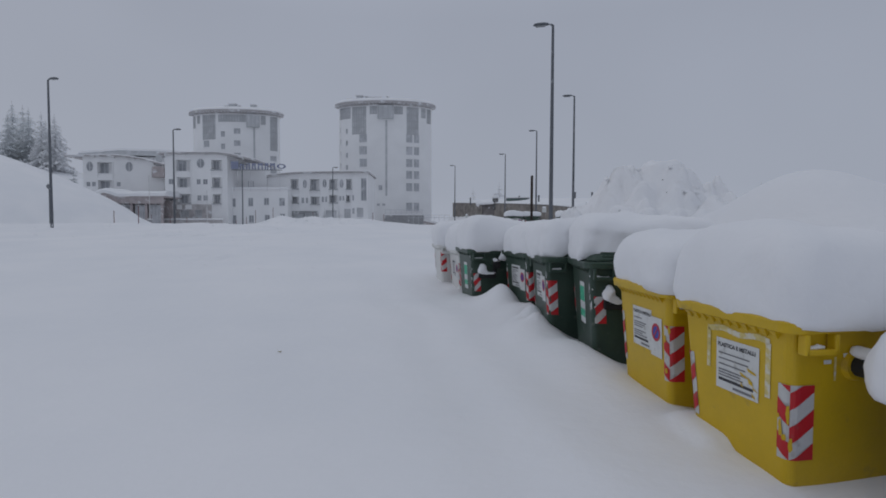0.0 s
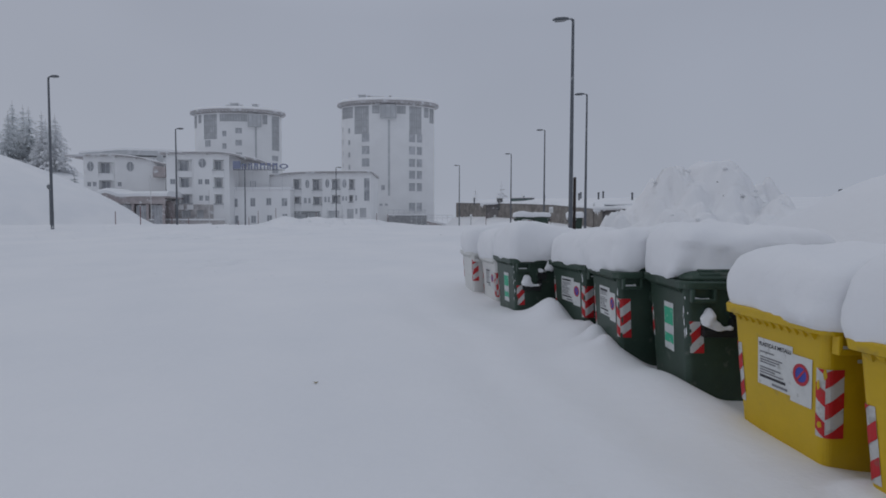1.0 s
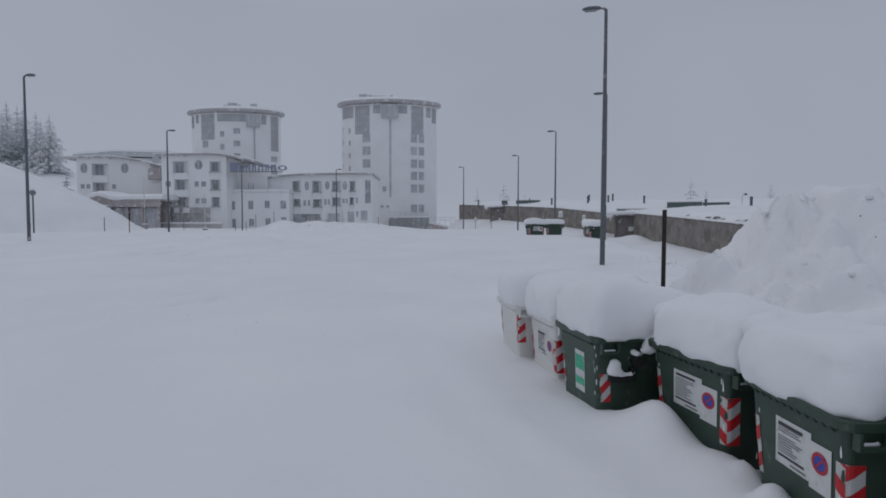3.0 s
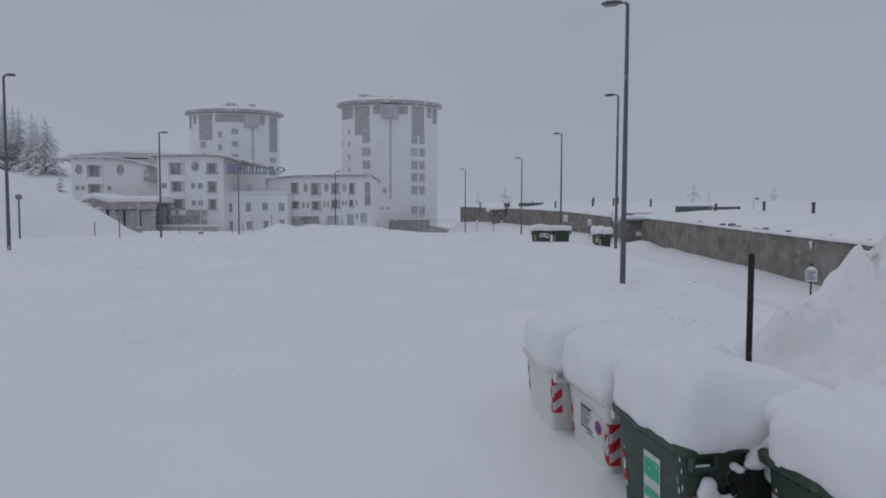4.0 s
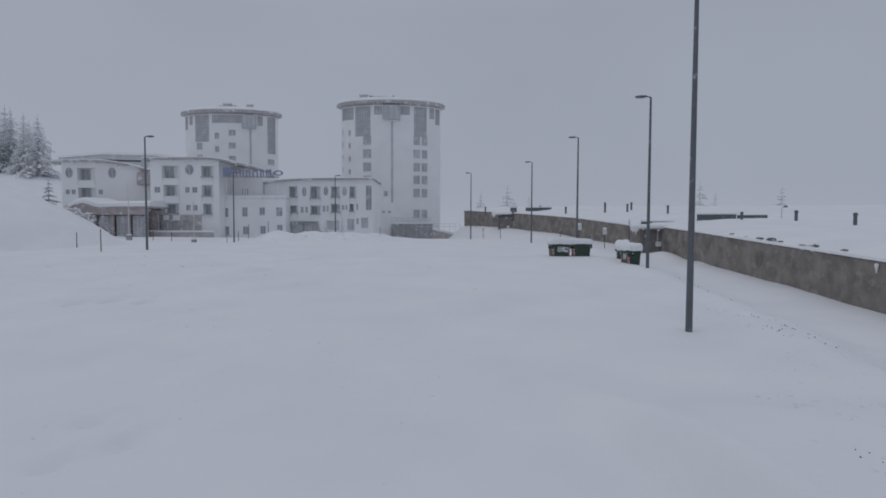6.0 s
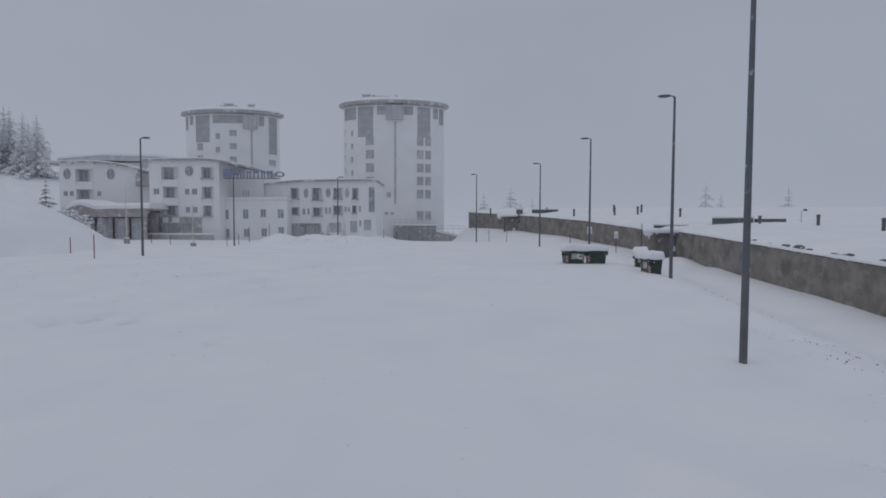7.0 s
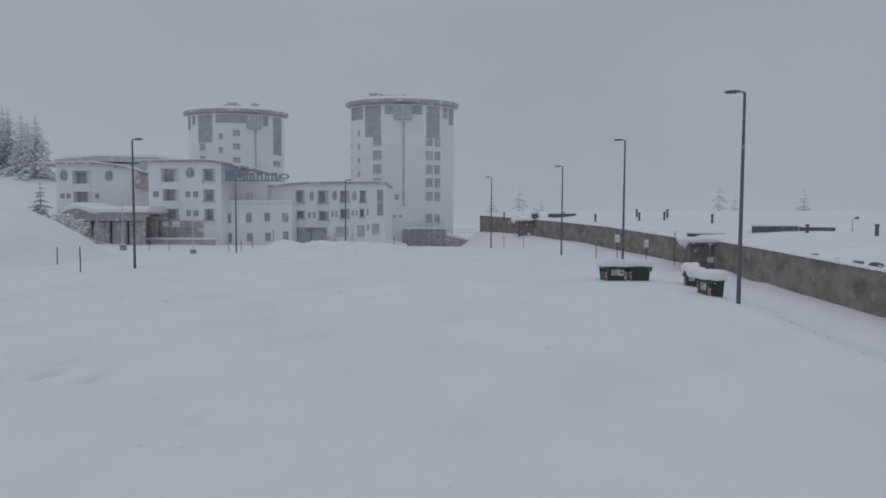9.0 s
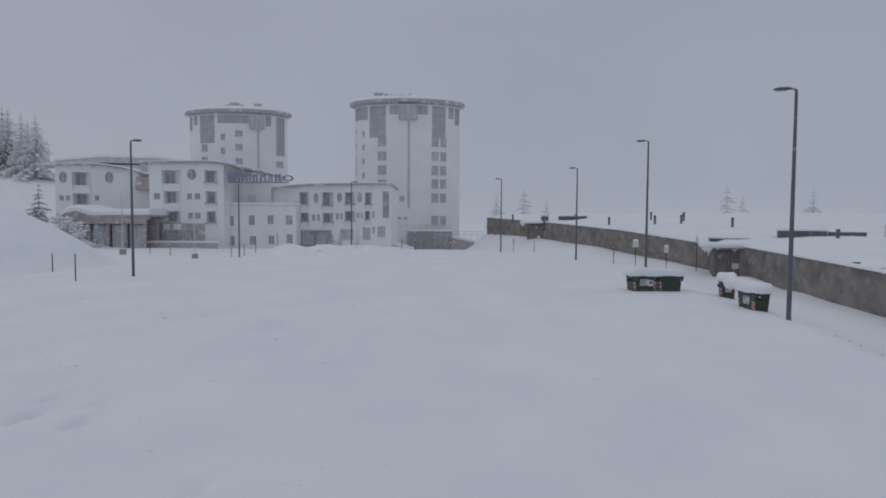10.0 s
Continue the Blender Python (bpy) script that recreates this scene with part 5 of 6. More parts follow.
tower(-63.8, 126.4, 10.7, 4.8, 0.0, 27.2, "white oval hotel tower, roof rimmed with snow, behind the wings",
    panels=[(-67, 16, 24.0, 27.0), (-50, 8, 25.0, 27.0), (-30, 22, 21.0, 27.0), (3, 36, 25.2, 27.0), (46, 8, 24.8, 27.0), (68, 20, 18.6, 27.0)],
    windows=[(c, w, z, z + 1.35) for c, w, zs in ((-9, 5.5, (21.6, 18.6, 15.7)), (9.5, 8.5, (22.3, 19.4, 16.4)), (66, 16, (16.0, 13.0))) for z in zs] + [(-34, 10, 19.2, 20.8), (-34, 10, 16.6, 18.1)],
    strips=[(32, 2.4, 14.0, 23.9)], box_panel=(30, 17, 24.0, 26.9), stacks=((-1.9, -1.2, 0.8, 1.4), (-0.4, -1.3, 1.7, 1.85), (1.2, -1.2, 0.7, 1.45), (4.6, -1.0, 1.3, 1.75)), lift=0.85)


# ---- trees ----
def pads_mesh(name, pads, mat):
    """Many flattened lumps of snow (centre, length, width, height, heading) in one mesh."""
    rnd = random.Random(len(pads))
    verts, faces = [], []
    for (x, y, z), le, wi, hi, az in pads:
        o = len(verts)
        c, s_ = math.cos(az), math.sin(az)
        for lev, sc in ((-0.55, 0.7), (0.1, 1.0), (0.75, 0.6)):
            for k in range(6):
                t = k * math.tau / 6
                u, v = le * sc * math.cos(t) * rnd.uniform(0.7, 1.25), wi * sc * math.sin(t) * rnd.uniform(0.7, 1.25)
                verts.append((x + c * u - s_ * v, y + s_ * u + c * v, z + hi * lev * rnd.uniform(0.7, 1.3) - 0.25 * abs(u)))
        for lev in (0, 6):
            faces += [(o + lev + k, o + lev + (k + 1) % 6, o + lev + 6 + (k + 1) % 6, o + lev + 6 + k) for k in range(6)]
        faces += [tuple(o + 12 + k for k in range(6)), tuple(o + 5 - k for k in range(6))]
    me = bpy.data.meshes.new(name)
    me.from_pydata(verts, [], faces)
    me.polygons.foreach_set("use_smooth", [True] * len(me.polygons))
    me.materials.append(mat)
    return me


def spray_mesh(name, tris, mat):
    me = bpy.data.meshes.new(name)
    me.from_pydata([p for t in tris for p in t], [], [(3 * k, 3 * k + 1, 3 * k + 2) for k in range(len(tris))])
    me.materials.append(mat)
    return me


def spruce(x, y, z, h, seed, spread=0.2, label="tall spruce laden with snow, crown whitened for haze", group="spruces by the hotel", whorls=None, load=0.8, boughs=9, needles=None, plump=1.0):
    """A spruce: whorls of drooping boughs, each a chain of twig sprays with snow lying on them."""
    rnd = random.Random(seed)
    ob = thing("spruce_tree", pose(x, y, z, 0, 0, rnd.uniform(0, 360)), label, "tree", group)
    bm = bmesh.new()
    tube(bm, [(0, 0, -0.5), (0.012 * h * rnd.uniform(-1, 1), 0, h * 0.5), (0, 0, h)], [h * 0.016, h * 0.010, h * 0.002], 8)
    part("trunk", bm, BARK, ob)
    tris, pads = [], []
    whorls = whorls or int(10 + h * 0.75)
    for i in range(whorls):
        f = (i + rnd.uniform(-0.25, 0.25)) / whorls
        zt = h * (0.06 + 0.92 * f)
        reach = h * spread * (1 - f) ** 0.8 * rnd.uniform(0.82, 1.12) + 0.015 * h
        n = max(4, int(boughs * (1 - 0.5 * f)))
        for k in range(n):
            az = (k + rnd.uniform(-0.4, 0.4)) * math.tau / n + i * 0.7
            rr = reach * rnd.uniform(0.55, 1.12)
            c, s_ = math.cos(az), math.sin(az)
            droop = rr * rnd.uniform(0.25, 0.55)
            at = lambda q: (c * rr * q, s_ * rr * q, zt - droop * q ** 1.3 + 0.12 * rr * max(0, q - 0.8))
            wide = rr * rnd.uniform(0.20, 0.32)
            steps = 5
            for j in range(steps):
                q0, q1 = j / steps, (j + 1.2) / steps
                a_, b_ = at(q0), at(q1)
                for side in (-1, 1):
                    wd = wide * (1.15 - 0.75 * q0) * rnd.uniform(0.6, 1.3)
                    tip = (b_[0] - side * s_ * wd, b_[1] + side * c * wd, b_[2] - wd * rnd.uniform(0.3, 0.9))
                    tris.append((a_, tip, b_))
                    tris.append((a_, (tip[0], tip[1], tip[2] - 0.02 * h), ((a_[0] + b_[0]) / 2, (a_[1] + b_[1]) / 2, a_[2] - 0.012 * h)))
                if rnd.random() < load and q0 > 0.1:
                    m_ = at((q0 + q1) / 2 + rnd.uniform(-0.05, 0.05))
                    size = plump * rr / steps * rnd.uniform(0.45, 0.8)
                    off = wide * rnd.uniform(-0.4, 0.4)
                    pads.append(((m_[0] - s_ * off, m_[1] + c * off, m_[2] + 0.25 * size), size, size * rnd.uniform(0.6, 1.0), size * rnd.uniform(0.3, 0.5), az))
    for nm, me in (("crown", spray_mesh("crown", tris, needles or NEEDLE)), ("snow", pads_mesh("snow", pads, SNOW))):
        o = new(nm, me)
        o.parent = ob
        tagged(o, kind="stuff")
    return ob


def shrub(x, y, z, r, seed):
    """A bare shrub bowed by snow: thin stems, each ending in clumps."""
    rnd = random.Random(seed)
    ob = thing("shrub", pose(x, y, z), "leafless shrub bowed under clumps of snow", "shrub", "shrubs by the porch")
    pads = []
    for k in range(14):
        az, out = rnd.uniform(0, math.tau), r * rnd.uniform(0.3, 1.0)
        top = r * rnd.uniform(0.9, 1.7)
        p = [(0.1 * r * math.cos(az), 0.1 * r * math.sin(az), -0.3), (0.5 * out * math.cos(az), 0.5 * out * math.sin(az), top * 0.7), (out * math.cos(az), out * math.sin(az), top), (1.25 * out * math.cos(az), 1.25 * out * math.sin(az), top * 0.85)]
        bm = bmesh.new()
        tube(bm, p, [0.05, 0.04, 0.025, 0.01], 5)
        part("stem", bm, BARK, ob)
        for q in range(6):
            g = rnd.uniform(0.35, 1.2)
            pads.append(((g * out * math.cos(az) + rnd.gauss(0, 0.08 * r), g * out * math.sin(az) + rnd.gauss(0, 0.08 * r), top * min(1, 0.35 + 0.75 * g) + rnd.uniform(-0.1, 0.1) * r), r * rnd.uniform(0.10, 0.22), r * rnd.uniform(0.08, 0.16), r * rnd.uniform(0.05, 0.11), az))
    o = new("snow", pads_mesh("snow", pads, SNOW))
    o.parent = ob
    tagged(o, kind="stuff")
    return ob


for k, (x, y, h, sp) in enumerate(((-113.2, 122, 14.6, 0.25), (-109.6, 122, 14.2, 0.30))):
    spruce(x, y, gz(x, y) - 0.3, h, 100 + k, sp, load=0.95, boughs=11)
for k, (x, y, h, sp) in enumerate(((-119.5, 125, 16.5, 0.24), (-123, 127, 17.5, 0.24), (-128, 129, 19, 0.24), (-121.5, 121, 14.5, 0.26), (-134, 127, 19, 0.24), (-127.5, 121, 16, 0.25), (-117.5, 128, 14, 0.26), (-140, 124, 18, 0.25))):
    spruce(x, y, gz(x, y) - 0.3, h, 110 + k, sp, "tall slope spruce dusted with snow, paled for haze", load=0.55, boughs=11, needles=HALF_WHITE)
for k, (x, y, h, sp, needles) in enumerate(((-67.4, 78.0, 6.7, 0.29, FROSTED), (-57.3, 76.0, 3.6, 0.26, RIMED), (-29.0, 86.0, 3.0, 0.24, RIMED), (-28.1, 86.5, 3.2, 0.24, RIMED), (-25.1, 85.0, 3.4, 0.24, RIMED))):
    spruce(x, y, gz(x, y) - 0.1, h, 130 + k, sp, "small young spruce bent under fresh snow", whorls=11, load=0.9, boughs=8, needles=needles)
for k, (x, y, r) in enumerate(((-62.6, 77.0, 1.5), (-60.3, 76.0, 1.3), (-58.9, 75.0, 1.2), (-66.0, 80.5, 1.6), (-75.6, 81.0, 2.2), (-72.4, 79.5, 1.9))):
    shrub(x, y, gz(x, y) - 0.1, r, 170 + k)
# Far spruces: white crowns with thin boughs imitate fading into haze.
for k, (x, y, h) in enumerate(((-8, 205, 14), (2, 215, 17), (10, 210, 12), (70, 205, 17), (78, 212, 14), (99, 208, 16))):
    spruce(x, y, 2.0, h, 160 + k, 0.30, "far spruce whitened to seem lost in haze", "far spruces", whorls=12, load=1.0, boughs=5, plump=1.5)


# ---- poles, posts and small signs ----
def marker_pole(x, y, h, r=0.035, mat=POLE_RED, lean=0.0, label="thin dark red snow marker pole"):
    bm = bmesh.new()
    tube(bm, [(0, 0, -0.6), (0, 0, h * 0.5), (0, 0, h)], [r, r, r * 0.9], 8)
    z = gz(x, y)
    ob = thing("marker_pole", pose(x, y, z, lean, lean * 0.5, 0), label, "pole", "snow marker poles")
    part("shaft", bm, mat, ob)
    bm = bmesh.new()
    tube(bm, [(0, 0, h + 0.002), (0, 0, h + 0.05), (0, 0, h + 0.08)], [r * 1.1, r * 0.9, 0.01], 8)
    part("snow_tip", bm, SNOW, ob)
    return ob


for x, y, h in ((-36.6, 46.75, 1.3), (-30.4, 41.7, 1.65), (-45.5, 69.8, 1.2), (-43.1, 70.0, 1.2), (-36.1, 70.9, 1.0), (-34.6, 71.0, 1.5), (-33.3, 71.2, 2.0), (-30.8, 71.5, 1.9), (-16.5, 73.2, 1.0), (-14.9, 73.3, 1.1), (5.2, 62.3, 1.5), (-1.0, 80.0, 1.4), (-47.5, 68.5, 1.3), (-25.1, 72.2, 0.8)):
    marker_pole(x, y, h)

for x, y, h in ((-46.48, 66.65, 6.7), (-39.0, 68.26, 5.3)):
    ob = thing("flagpole", pose(x, y, gz(x, y)), "slim white flagpole in a square planter", "flagpole", "flagpoles")
    bm = bmesh.new()
    tube(bm, [(0, 0, -0.5), (0, 0, h)], [0.06, 0.035], 10)
    part("pole", bm, POLE_WHITE, ob)
    part("planter", boxed(-0.24, 0.24, -0.24, 0.24, -0.5, 0.60, bevel=0.03), DARK_STONE, ob)
    part("snow", boxed(-0.25, 0.25, -0.25, 0.25, 0.604, 0.74, bevel=0.06), SNOW, ob)

# steel post behind the bins
bm = bmesh.new()
box(bm, -0.020, 0.020, -0.020, 0.020, -1.4, 1.0, bevel=0.004)
box(bm, -0.029, -0.021, -0.012, 0.012, -1.4, 0.99)
solo("steel_post", bm, RUST, "dark rusty steel section post standing in snow", "post", m=pose(2.23, 7.37, 1.0))

# sign on a thin post before the wall
ob = thing("notice_sign", pose(10.75, 21.9, -1.05, 0, 0, -24), "white notice board on a thin brown post", "sign")
bm = bmesh.new()
tube(bm, [(0, 0.03, -0.8), (0, 0.03, 2.0)], [0.028, 0.028], 8)
part("post", bm, RUST, ob)
board = part("board", boxed(-0.18, 0.18, -0.012, 0.001, 1.36, 1.78, bevel=0.004), PAPER, ob)
for k in range(5):
    part("print_line", boxed(-0.14 + 0.03 * (k % 2), 0.14 - 0.04 * (k % 3), -0.016, -0.0125, 1.69 - 0.065 * k, 1.713 - 0.065 * k), INK, board)
bm = bmesh.new()
loft(bm, [[(0.15 * s * math.cos(t), 0.06 * s * math.sin(t) - 0.02, z) for t in np.linspace(0, math.tau, 10, endpoint=False)] for s, z in ((1, 1.782), (0.85, 1.83), (0.4, 1.88), (0.05, 1.90))])
part("snow", bm, SNOW, ob)

for x, y, h, sz in ((7.1, 62.2, 2.2, 0.25), (9.6, 61.6, 2.0, 0.2), (11.75, 60.4, 3.0, 0.1), (-3.5, 84.0, 1.7, 0.2)):
    ob = thing("road_sign", pose(x, y, gz(x, y), 0, 0, -10), "small white sign on a thin post, capped with snow", "sign", "small signs by the wall")
    bm = bmesh.new()
    tube(bm, [(0, 0.03, -0.5), (0, 0.03, h)], [0.03, 0.03], 8)
    part("post", bm, RUST, ob)
    part("plate", boxed(-sz, sz, -0.01, 0.006, h - 0.55, h - 0.05, bevel=0.004), PAPER, ob)
    part("snow", boxed(-sz * 0.9, sz * 0.9, -0.08, 0.12, h - 0.046, h + 0.16, bevel=0.07), SNOW, ob)


# ---- shelters on the wall ----
def shelter(x, y, heading, base, top, w, d, label):
    ob = thing("shelter", pose(x, y, 0, 0, 0, heading), label, "shelter", "shelters along the wall")
    for a, b in ((-w / 2, -w / 2 + 0.18), (w / 2 - 0.18, w / 2)):
        part("side", boxed(a, b, 0, d, base, top, bevel=0.01), DARK_TIMBER, ob)
    for k in range(7):
        u = -w / 2 + 0.2 + k * (w - 0.4) / 7
        part("plank", boxed(u + 0.01, u + (w - 0.4) / 7 - 0.01, 0.10, 0.14, base, top - 0.05), DARK_TIMBER, ob)
    part("notice", boxed(w * 0.1, w * 0.1 + 0.5, 0.07, 0.098, base + 1.0, base + 1.45), PAPER, ob)
    part("roof", boxed(-w / 2 - 0.8, w / 2 + 0.1, -0.5, d + 0.1, top + 0.004, top + 0.12, bevel=0.02), DARK_TIMBER, ob)
    bm = bmesh.new()
    box(bm, -w / 2 - 0.95, w / 2 + 0.3, -0.65, d + 0.2, top + 0.124, top + 0.55, bevel=0.17)
    part("snow", bm, SNOW, ob, smooth=True)
    for k, drop in enumerate((0.10, 0.34, 0.22, 0.55, 0.30, 0.12)):
        u = -w / 2 - 0.85 + k * 0.13
        bm = bmesh.new()
        tube(bm, [(u, -0.5, top + 0.15), (u + 0.03, -0.5, top + 0.05 - drop * 0.4), (u + 0.08, -0.48, top + 0.05 - drop)], [0.10, 0.06, 0.008], 6)
        part("icicle", bm, SNOW, ob)
    return ob


shelter(13.3, 57.6, -14, 0.2, 2.75, 2.3, 2.2, "brown timber shelter under thick overhanging snow")
shelter(-0.2, 93.2, -40, 1.6, 4.75, 3.0, 2.2, "far brown timber shelter under snow")
ob = thing("wall_pillar", pose(1.1, 92.2, 4.9), "grey stone pillar capped with lumps of snow", "pillar")
part("shaft", boxed(-0.5, 0.5, -0.5, 0.5, -1, 1.0, bevel=0.05), COPING, ob)
bm = bmesh.new()
loft(bm, [[(r * math.cos(t), r * math.sin(t), z) for t in np.linspace(0, math.tau, 14, endpoint=False)] for r, z in ((0.55, 1.004), (0.7, 1.2), (0.5, 1.5), (0.3, 1.62), (0.42, 1.8), (0.1, 2.0))])
part("snow", bm, SNOW, ob, smooth=True)

# vents and skylights on the terrace
for x, y, h in ((7.6, 77.7, 0.95), (13.5, 82.0, 1.0), (12.3, 75.7, 1.0), (16.0, 77.5, 1.0), (14.8, 74.5, 1.0), (18.1, 69.2, 0.95), (20.9, 56.8, 0.7), (23.3, 52.4, 0.9), (24.0, 46.1, 0.9), (24.1, 36.8, 0.95), (-3.5, 96.0, 0.9), (1.5, 95.0, 0.9), (5.2, 90.2, 0.8)):
    z = field_z(x, y)
    ob = thing("vent_pipe", pose(x, y, z), "short dark vent pipe standing out of the snow", "vent", "vents on the terrace")
    bm = bmesh.new()
    tube(bm, [(0, 0, -0.4), (0, 0, h * 0.8)], [0.12, 0.12], 10)
    part("pipe", bm, STEEL, ob)
    bm = bmesh.new()
    tube(bm, [(0, 0, h * 0.8 + 0.002), (0, 0, h * 0.82), (0, 0, h)], [0.15, 0.16, 0.12], 10)
    part("cowl", bm, STEEL, ob)
for x, y, w, head in ((19.95, 60.1, 3.4, -22), (5.0, 91.0, 3.8, -20), (14.7, 61.4, 3.0, -14), ):
    z = field_z(x, y) - (0.4 if x < 15 and y < 70 else 0.0)
    ob = thing("skylight", pose(x, y, z, 0, 0, head), "low dark skylight box half buried in snow", "skylight", "skylights on the terrace")
    part("kerb", boxed(-w / 2, w / 2, -0.7, 0.7, -0.4, 0.42, bevel=0.02), STEEL, ob)
    for k in range(3):
        a = -w / 2 + 0.1 + k * (w - 0.2) / 3
        part("pane", boxed(a + 0.04, a + (w - 0.2) / 3 - 0.04, -0.716, -0.704, -0.1, 0.34), SKYGLASS, ob)
    part("snow", boxed(-w / 2 - 0.08, w / 2 + 0.08, -0.8, 0.8, 0.424, 0.62, bevel=0.08), SNOW, ob)

x, y = 22.6, 58.6
roof_kerb = thing("roof_kerb", pose(x, y, field_z(x, y), 0, 0, -29), "low dark metal kerb edge showing above the snow", "kerb")
part("edging", boxed(-1.25, 1.25, -0.06, 0.06, -0.4, 0.30, bevel=0.02), STEEL, roof_kerb)
bm = bmesh.new()
box(bm, -1.28, 1.28, -0.10, 0.10, 0.304, 0.36, bevel=0.025)
part("snow", bm, SNOW, roof_kerb)

x, y = 24.64, 57.4
terrace_lamp = thing("terrace_lamp", pose(x, y, field_z(x, y), 0, 0, 10), "small gooseneck lamp on a thin pale post in snow", "lamp")
bm = bmesh.new()
tube(bm, [(0, 0, -0.4), (0, 0, 0.75), (0.03, 0, 1.0), (0.14, 0, 1.16), (0.28, 0, 1.18)], [0.05, 0.045, 0.04, 0.035, 0.03], 10)
part("post", bm, TRIM, terrace_lamp, smooth=True)
bm = bmesh.new()
loft(bm, [[(0.36 + r * math.cos(k * math.tau / 12), r * math.sin(k * math.tau / 12), z) for k in range(12)] for r, z in ((0.17, 1.03), (0.16, 1.10), (0.10, 1.19), (0.03, 1.23))])
part("shade", bm, STEEL, terrace_lamp, smooth=True)

# ribbed bin on the terrace, seen over the heap
ob = thing("ribbed_bin", pose(16.35, 24.0, 1.3, 0, 0, -32), "dark green ribbed bin with a domed lid, half drifted over", "waste bin")
part("body", boxed(-0.5, 0.62, -0.5, 0.5, -1.5, 0.56, bevel=0.04), GREEN, ob)
for k in range(6):
    part("rib", boxed(-0.52, 0.60, -0.56, -0.504, -0.02 + 0.1 * k, 0.02 + 0.1 * k, bevel=0.008), GREEN, ob)
bm = bmesh.new()
arch = [(0.62, 0.60)] + [(0.1 + 0.52 * math.cos(t) * (1.25 if math.cos(t) < 0 else 1), 0.62 + 0.52 * math.sin(t)) for t in np.linspace(0.35, math.pi, 14)] + [(-0.55, 0.60)]
loft(bm, [[(u, d, z) for u, z in arch] for d in (-0.5, 0.5)])
part("lid", bm, GREEN, ob)
bm = bmesh.new()
loft(bm, [[(cx + r * math.cos(t), -0.1 + 1.05 * r * math.sin(t), z) for t in np.linspace(0, math.tau, 20, endpoint=False)] for cx, r, z in ((-0.45, 0.7, -0.5), (-0.48, 0.55, 0.3), (-0.5, 0.42, 0.75), (-0.3, 0.32, 1.02), (-0.1, 0.3, 1.16), (0.0, 0.1, 1.26))])
part("snow", bm, SNOW, ob, smooth=True)

# withered leaf on the snow
bm = bmesh.new()
bmesh.ops.create_circle(bm, cap_ends=True, segments=8, radius=0.03)
for v in bm.verts:
    v.co.y *= 0.5
    v.co.z = 0.01 + 0.3 * abs(v.co.x)
solo("leaf", bm, LEAF_DRY, "small withered yellow leaf lying on the snow", "leaf", m=pose(-0.96, 2.75, gz(-0.96, 2.75), 0, 0, 20))

# clods on the ploughed heap and the banks
rnd = random.Random(5)
verts, faces = [], []
spots = [(rnd.gauss(-26, 5), rnd.gauss(70, 1.6), rnd.uniform(0.08, 0.26)) for _ in range(120)] + [(rnd.uniform(4.2, 8.5), rnd.uniform(13, 24), rnd.uniform(0.02, 0.07)) for _ in range(120)] + [(rnd.gauss(-18, 7), rnd.gauss(32, 6), rnd.uniform(0.04, 0.12)) for _ in range(90)] + [(rnd.uniform(-13, -1.5), rnd.uniform(8, 28), rnd.uniform(0.02, 0.06)) for _ in range(60)] + [(rnd.gauss(3.0, 0.25), rnd.gauss(11.3, 0.25), rnd.uniform(0.04, 0.08)) for _ in range(9)] + [(rnd.uniform(3, 7), rnd.uniform(11.2, 15), rnd.uniform(0.04, 0.12)) for _ in range(40)] + [(rnd.gauss(4.8, 0.9), rnd.gauss(8.2, 1.3), rnd.uniform(0.03, 0.07)) for _ in range(30)]
spots = [p for p in spots if p[1] > 60 or p[0] < -6 or p[0] > 4.9 - 0.34 * p[1] or p[0] < -1.4]
for x, y, r in spots:
    z = max(gz(x, y), float(broken_z(x, y)) if 4.2 < y < 14 and x > 1.5 else -9.0) - r * 0.45
    o = len(verts)
    ring = []
    for lev, sc in ((-0.4, 0.85), (0.25, 1.0), (0.7, 0.55)):
        for k in range(6):
            t = k * math.tau / 6 + x * 7
            j = rnd.uniform(0.75, 1.2)
            verts.append((x + r * sc * j * math.cos(t), y + r * sc * j * math.sin(t), z + r * lev * rnd.uniform(0.8, 1.2)))
    verts.append((x, y, z + r * 0.85))
    for lev in (0, 6):
        for k in range(6):
            a, b = o + lev + k, o + lev + (k + 1) % 6
            faces.append((a, b, b + 6, a + 6))
    for k in range(6):
        faces.append((o + 12 + k, o + 12 + (k + 1) % 6, o + 18))
me = bpy.data.meshes.new("snow_clods")
me.from_pydata(verts, [], faces)
me.polygons.foreach_set("use_smooth", [True] * len(me.polygons))
me.materials.append(HEAPED)
tagged(new("snow_clods", me), "lumps of broken ploughed snow strewn on the ground", "snow", kind="stuff")

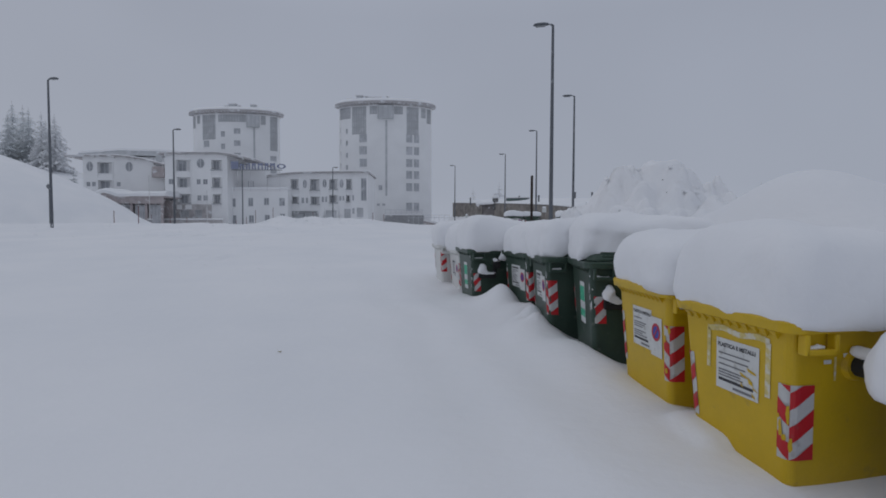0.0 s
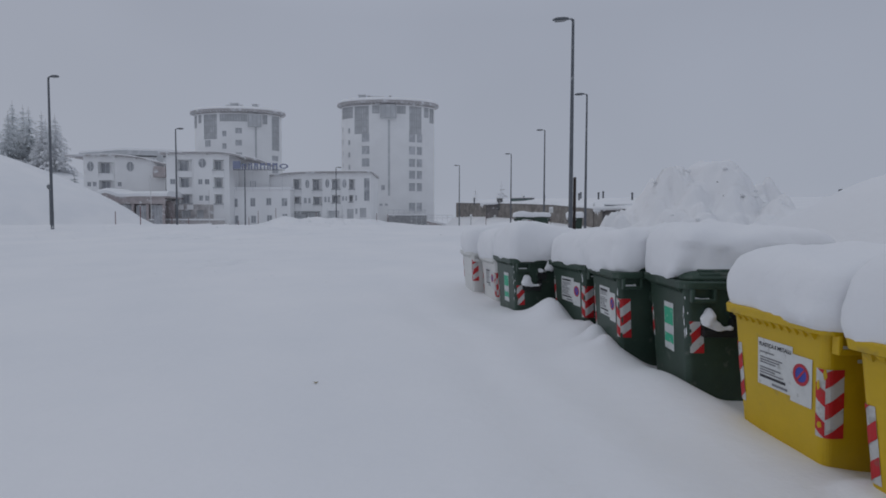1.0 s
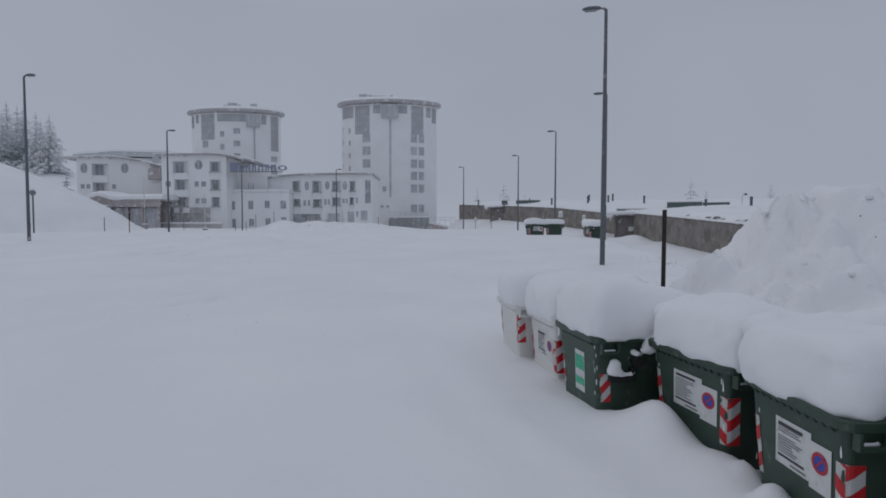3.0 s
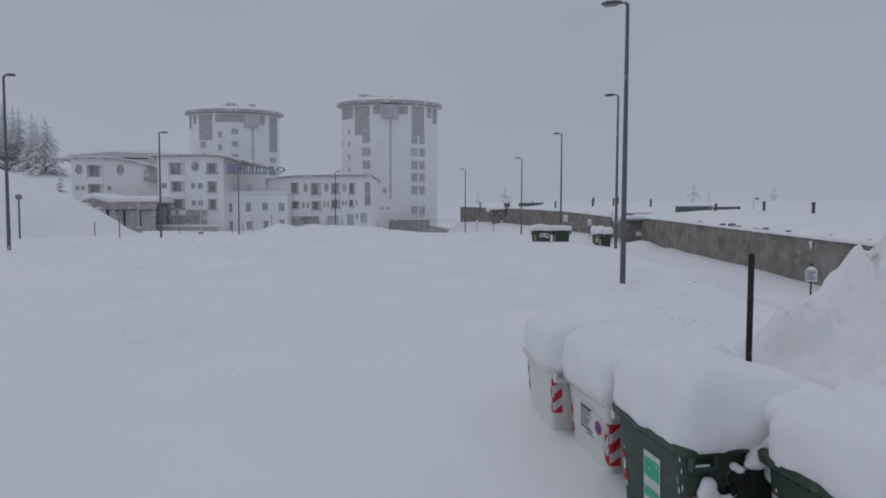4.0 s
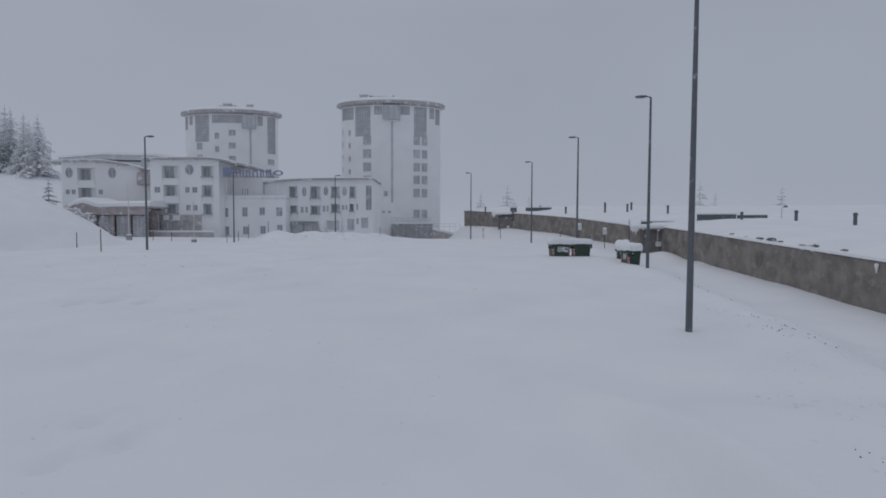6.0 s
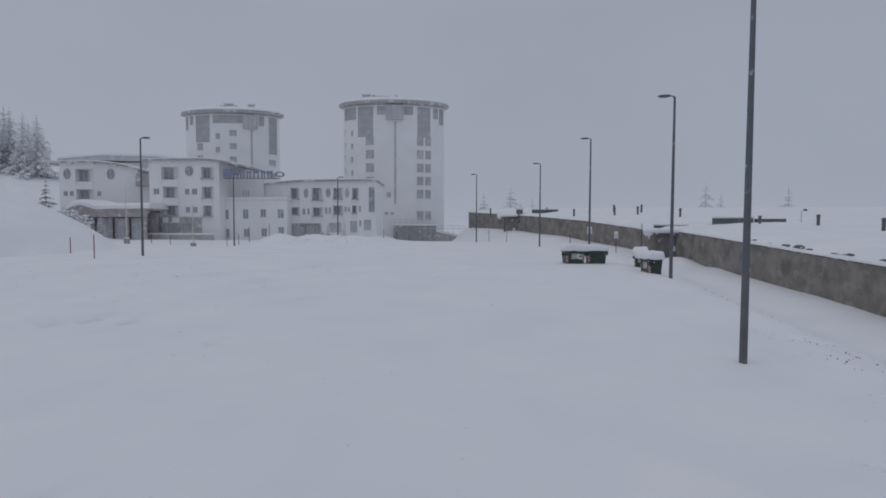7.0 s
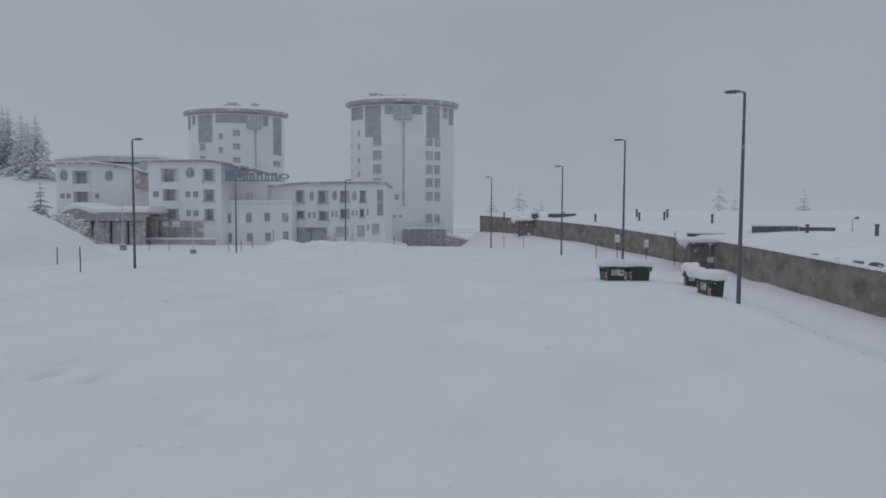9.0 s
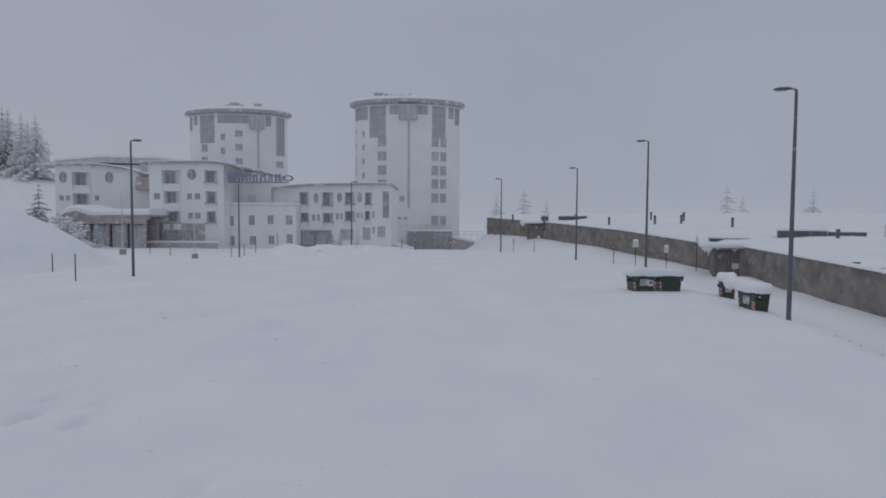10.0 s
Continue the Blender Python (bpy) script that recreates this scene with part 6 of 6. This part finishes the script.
verts, faces = [], []
for x, y, r in [(7.05 + 0.03 * k + rnd.gauss(0, 0.05), 21.6 - 0.05 * k + rnd.gauss(0, 0.08), rnd.uniform(0.012, 0.035)) for k in range(14)] + [(rnd.gauss(5.9, 0.5), rnd.gauss(22.4, 0.5), rnd.uniform(0.01, 0.03)) for _ in range(14)] + [(rnd.gauss(2.95, 0.15), rnd.gauss(11.3, 0.15), rnd.uniform(0.01, 0.025)) for _ in range(7)] + [(rnd.gauss(8.4, 0.3), rnd.gauss(33.6, 0.8), rnd.uniform(0.02, 0.04)) for _ in range(9)] + [(rnd.gauss(7.6, 0.4), rnd.gauss(27.0, 0.6), rnd.uniform(0.015, 0.035)) for _ in range(10)] + [(rnd.uniform(5.6, 7.7), rnd.uniform(19.3, 22.2), rnd.uniform(0.018, 0.042)) for _ in range(26)] + [(rnd.gauss(8.6, 0.5), rnd.gauss(25.0, 0.9), rnd.uniform(0.015, 0.03)) for _ in range(8)] + [(rnd.gauss(4.9, 1.0), rnd.gauss(7.6, 0.9), rnd.uniform(0.010, 0.02)) for _ in range(4)]:
    z, o = max(gz(x, y), float(broken_z(x, y)) if 4.2 < y < 14 else -9), len(verts)
    for k in range(5):
        t = k * math.tau / 5 + x
        verts.append((x + r * math.cos(t) * rnd.uniform(0.7, 1.6), y + r * math.sin(t) * rnd.uniform(0.6, 1.1), z - 0.01))
    verts.append((x, y, z + r * 0.8))
    faces += [(o + k, o + (k + 1) % 5, o + 5) for k in range(5)]
me = bpy.data.meshes.new("dirt_crumbs")
me.from_pydata(verts, [], faces)
me.materials.append(RUST)
tagged(new("dirt_crumbs", me), "brown crumbs of earth on the ploughed snow", "earth", kind="stuff")


# short lantern post below the hill
ob = thing("lantern_post", pose(-37.0, 39.5, gz(-37.0, 39.5), 0, 0, 0) @ Matrix.Diagonal((1.3, 1.3, 1.3, 1)), "short dark lantern post with a small round head", "lantern")
bm = bmesh.new()
tube(bm, [(0, 0, -0.5), (0, 0, 2.3)], [0.05, 0.045], 10)
part("post", bm, STEEL, ob)
bm = bmesh.new()
tube(bm, [(0, 0, 2.302), (0, 0, 2.4), (0, 0, 2.55), (0, 0, 2.62)], [0.06, 0.16, 0.17, 0.08], 14)
part("lantern_head", bm, GLASS_LAMP, ob)
bm = bmesh.new()
tube(bm, [(0, 0, 2.622), (0, 0, 2.7), (0, 0, 2.78)], [0.17, 0.15, 0.03], 14)
part("snow", bm, SNOW, ob, smooth=True)

# railing between the tower and the wall's end
ob = thing("railing", pose(-17.5, 110.0, 2.2, 0, 0, 8), "low grey steel railing beside the ramp", "railing")
for k in range(9):
    part("baluster", boxed(k * 1.1, k * 1.1 + 0.05, -0.03, 0.03, -2.5, 1.1), TRIM, ob)
for z in (0.55, 1.1):
    part("rail", boxed(-0.02, 8.87, -0.036, 0.036, z + 0.002, z + 0.07), TRIM, ob)


# bare ledges of earth and stone where the snow has broken away along the wall's top
verts, faces = [], []
for y, le, hi in ((45.0, 0.42, 0.10), (43.1, 0.30, 0.06), (41.6, 0.70, 0.12), (40.3, 0.75, 0.20), (39.2, 0.40, 0.08), (37.2, 0.55, 0.08), (36.1, 0.50, 0.10), (33.8, 0.35, 0.09), (30.2, 0.10, 0.06), (27.6, 0.12, 0.06), (26.9, 0.10, 0.05), (20.2, 0.45, 0.10), (18.6, 0.40, 0.09)):
    x = wall_x(y) + 0.36
    z, o = field_z(x, y), len(verts)
    for d, sc, h in ((-0.10, 0.9, -0.10), (-0.10, 1.0, 0.15), (0.02, 0.85, 0.75), (0.25, 0.6, 0.8)):
        for j in range(7):
            v = -1 + 2 * j / 6
            verts.append((x + d + rnd.uniform(-0.03, 0.03), y + le * sc * v, z - 0.03 + hi * h * (1 - 0.7 * v * v) * rnd.uniform(0.6, 1.25)))
    for lev in (0, 7, 14):
        faces += [(o + lev + j, o + lev + j + 1, o + lev + 8 + j, o + lev + 7 + j) for j in range(6)]
me = bpy.data.meshes.new("bare_earth")
me.from_pydata(verts, [], faces)
me.materials.append(COPING)
tagged(new("bare_earth", me), "dark bare earth and stone showing where terrace snow broke off", "earth", kind="stuff")


# icicle at the wall's drain
bm = bmesh.new()
tube(bm, [(0, 0, 0.10), (0, 0, 0.04), (0, 0, -0.12), (0, 0, -0.36)], [0.05, 0.09, 0.06, 0.01], 8)
solo("icicle", bm, SNOW, "white icicle hanging from the wall's coping", "icicle", m=pose(wall_x(31.0) - 0.1, 31.0, 1.42))
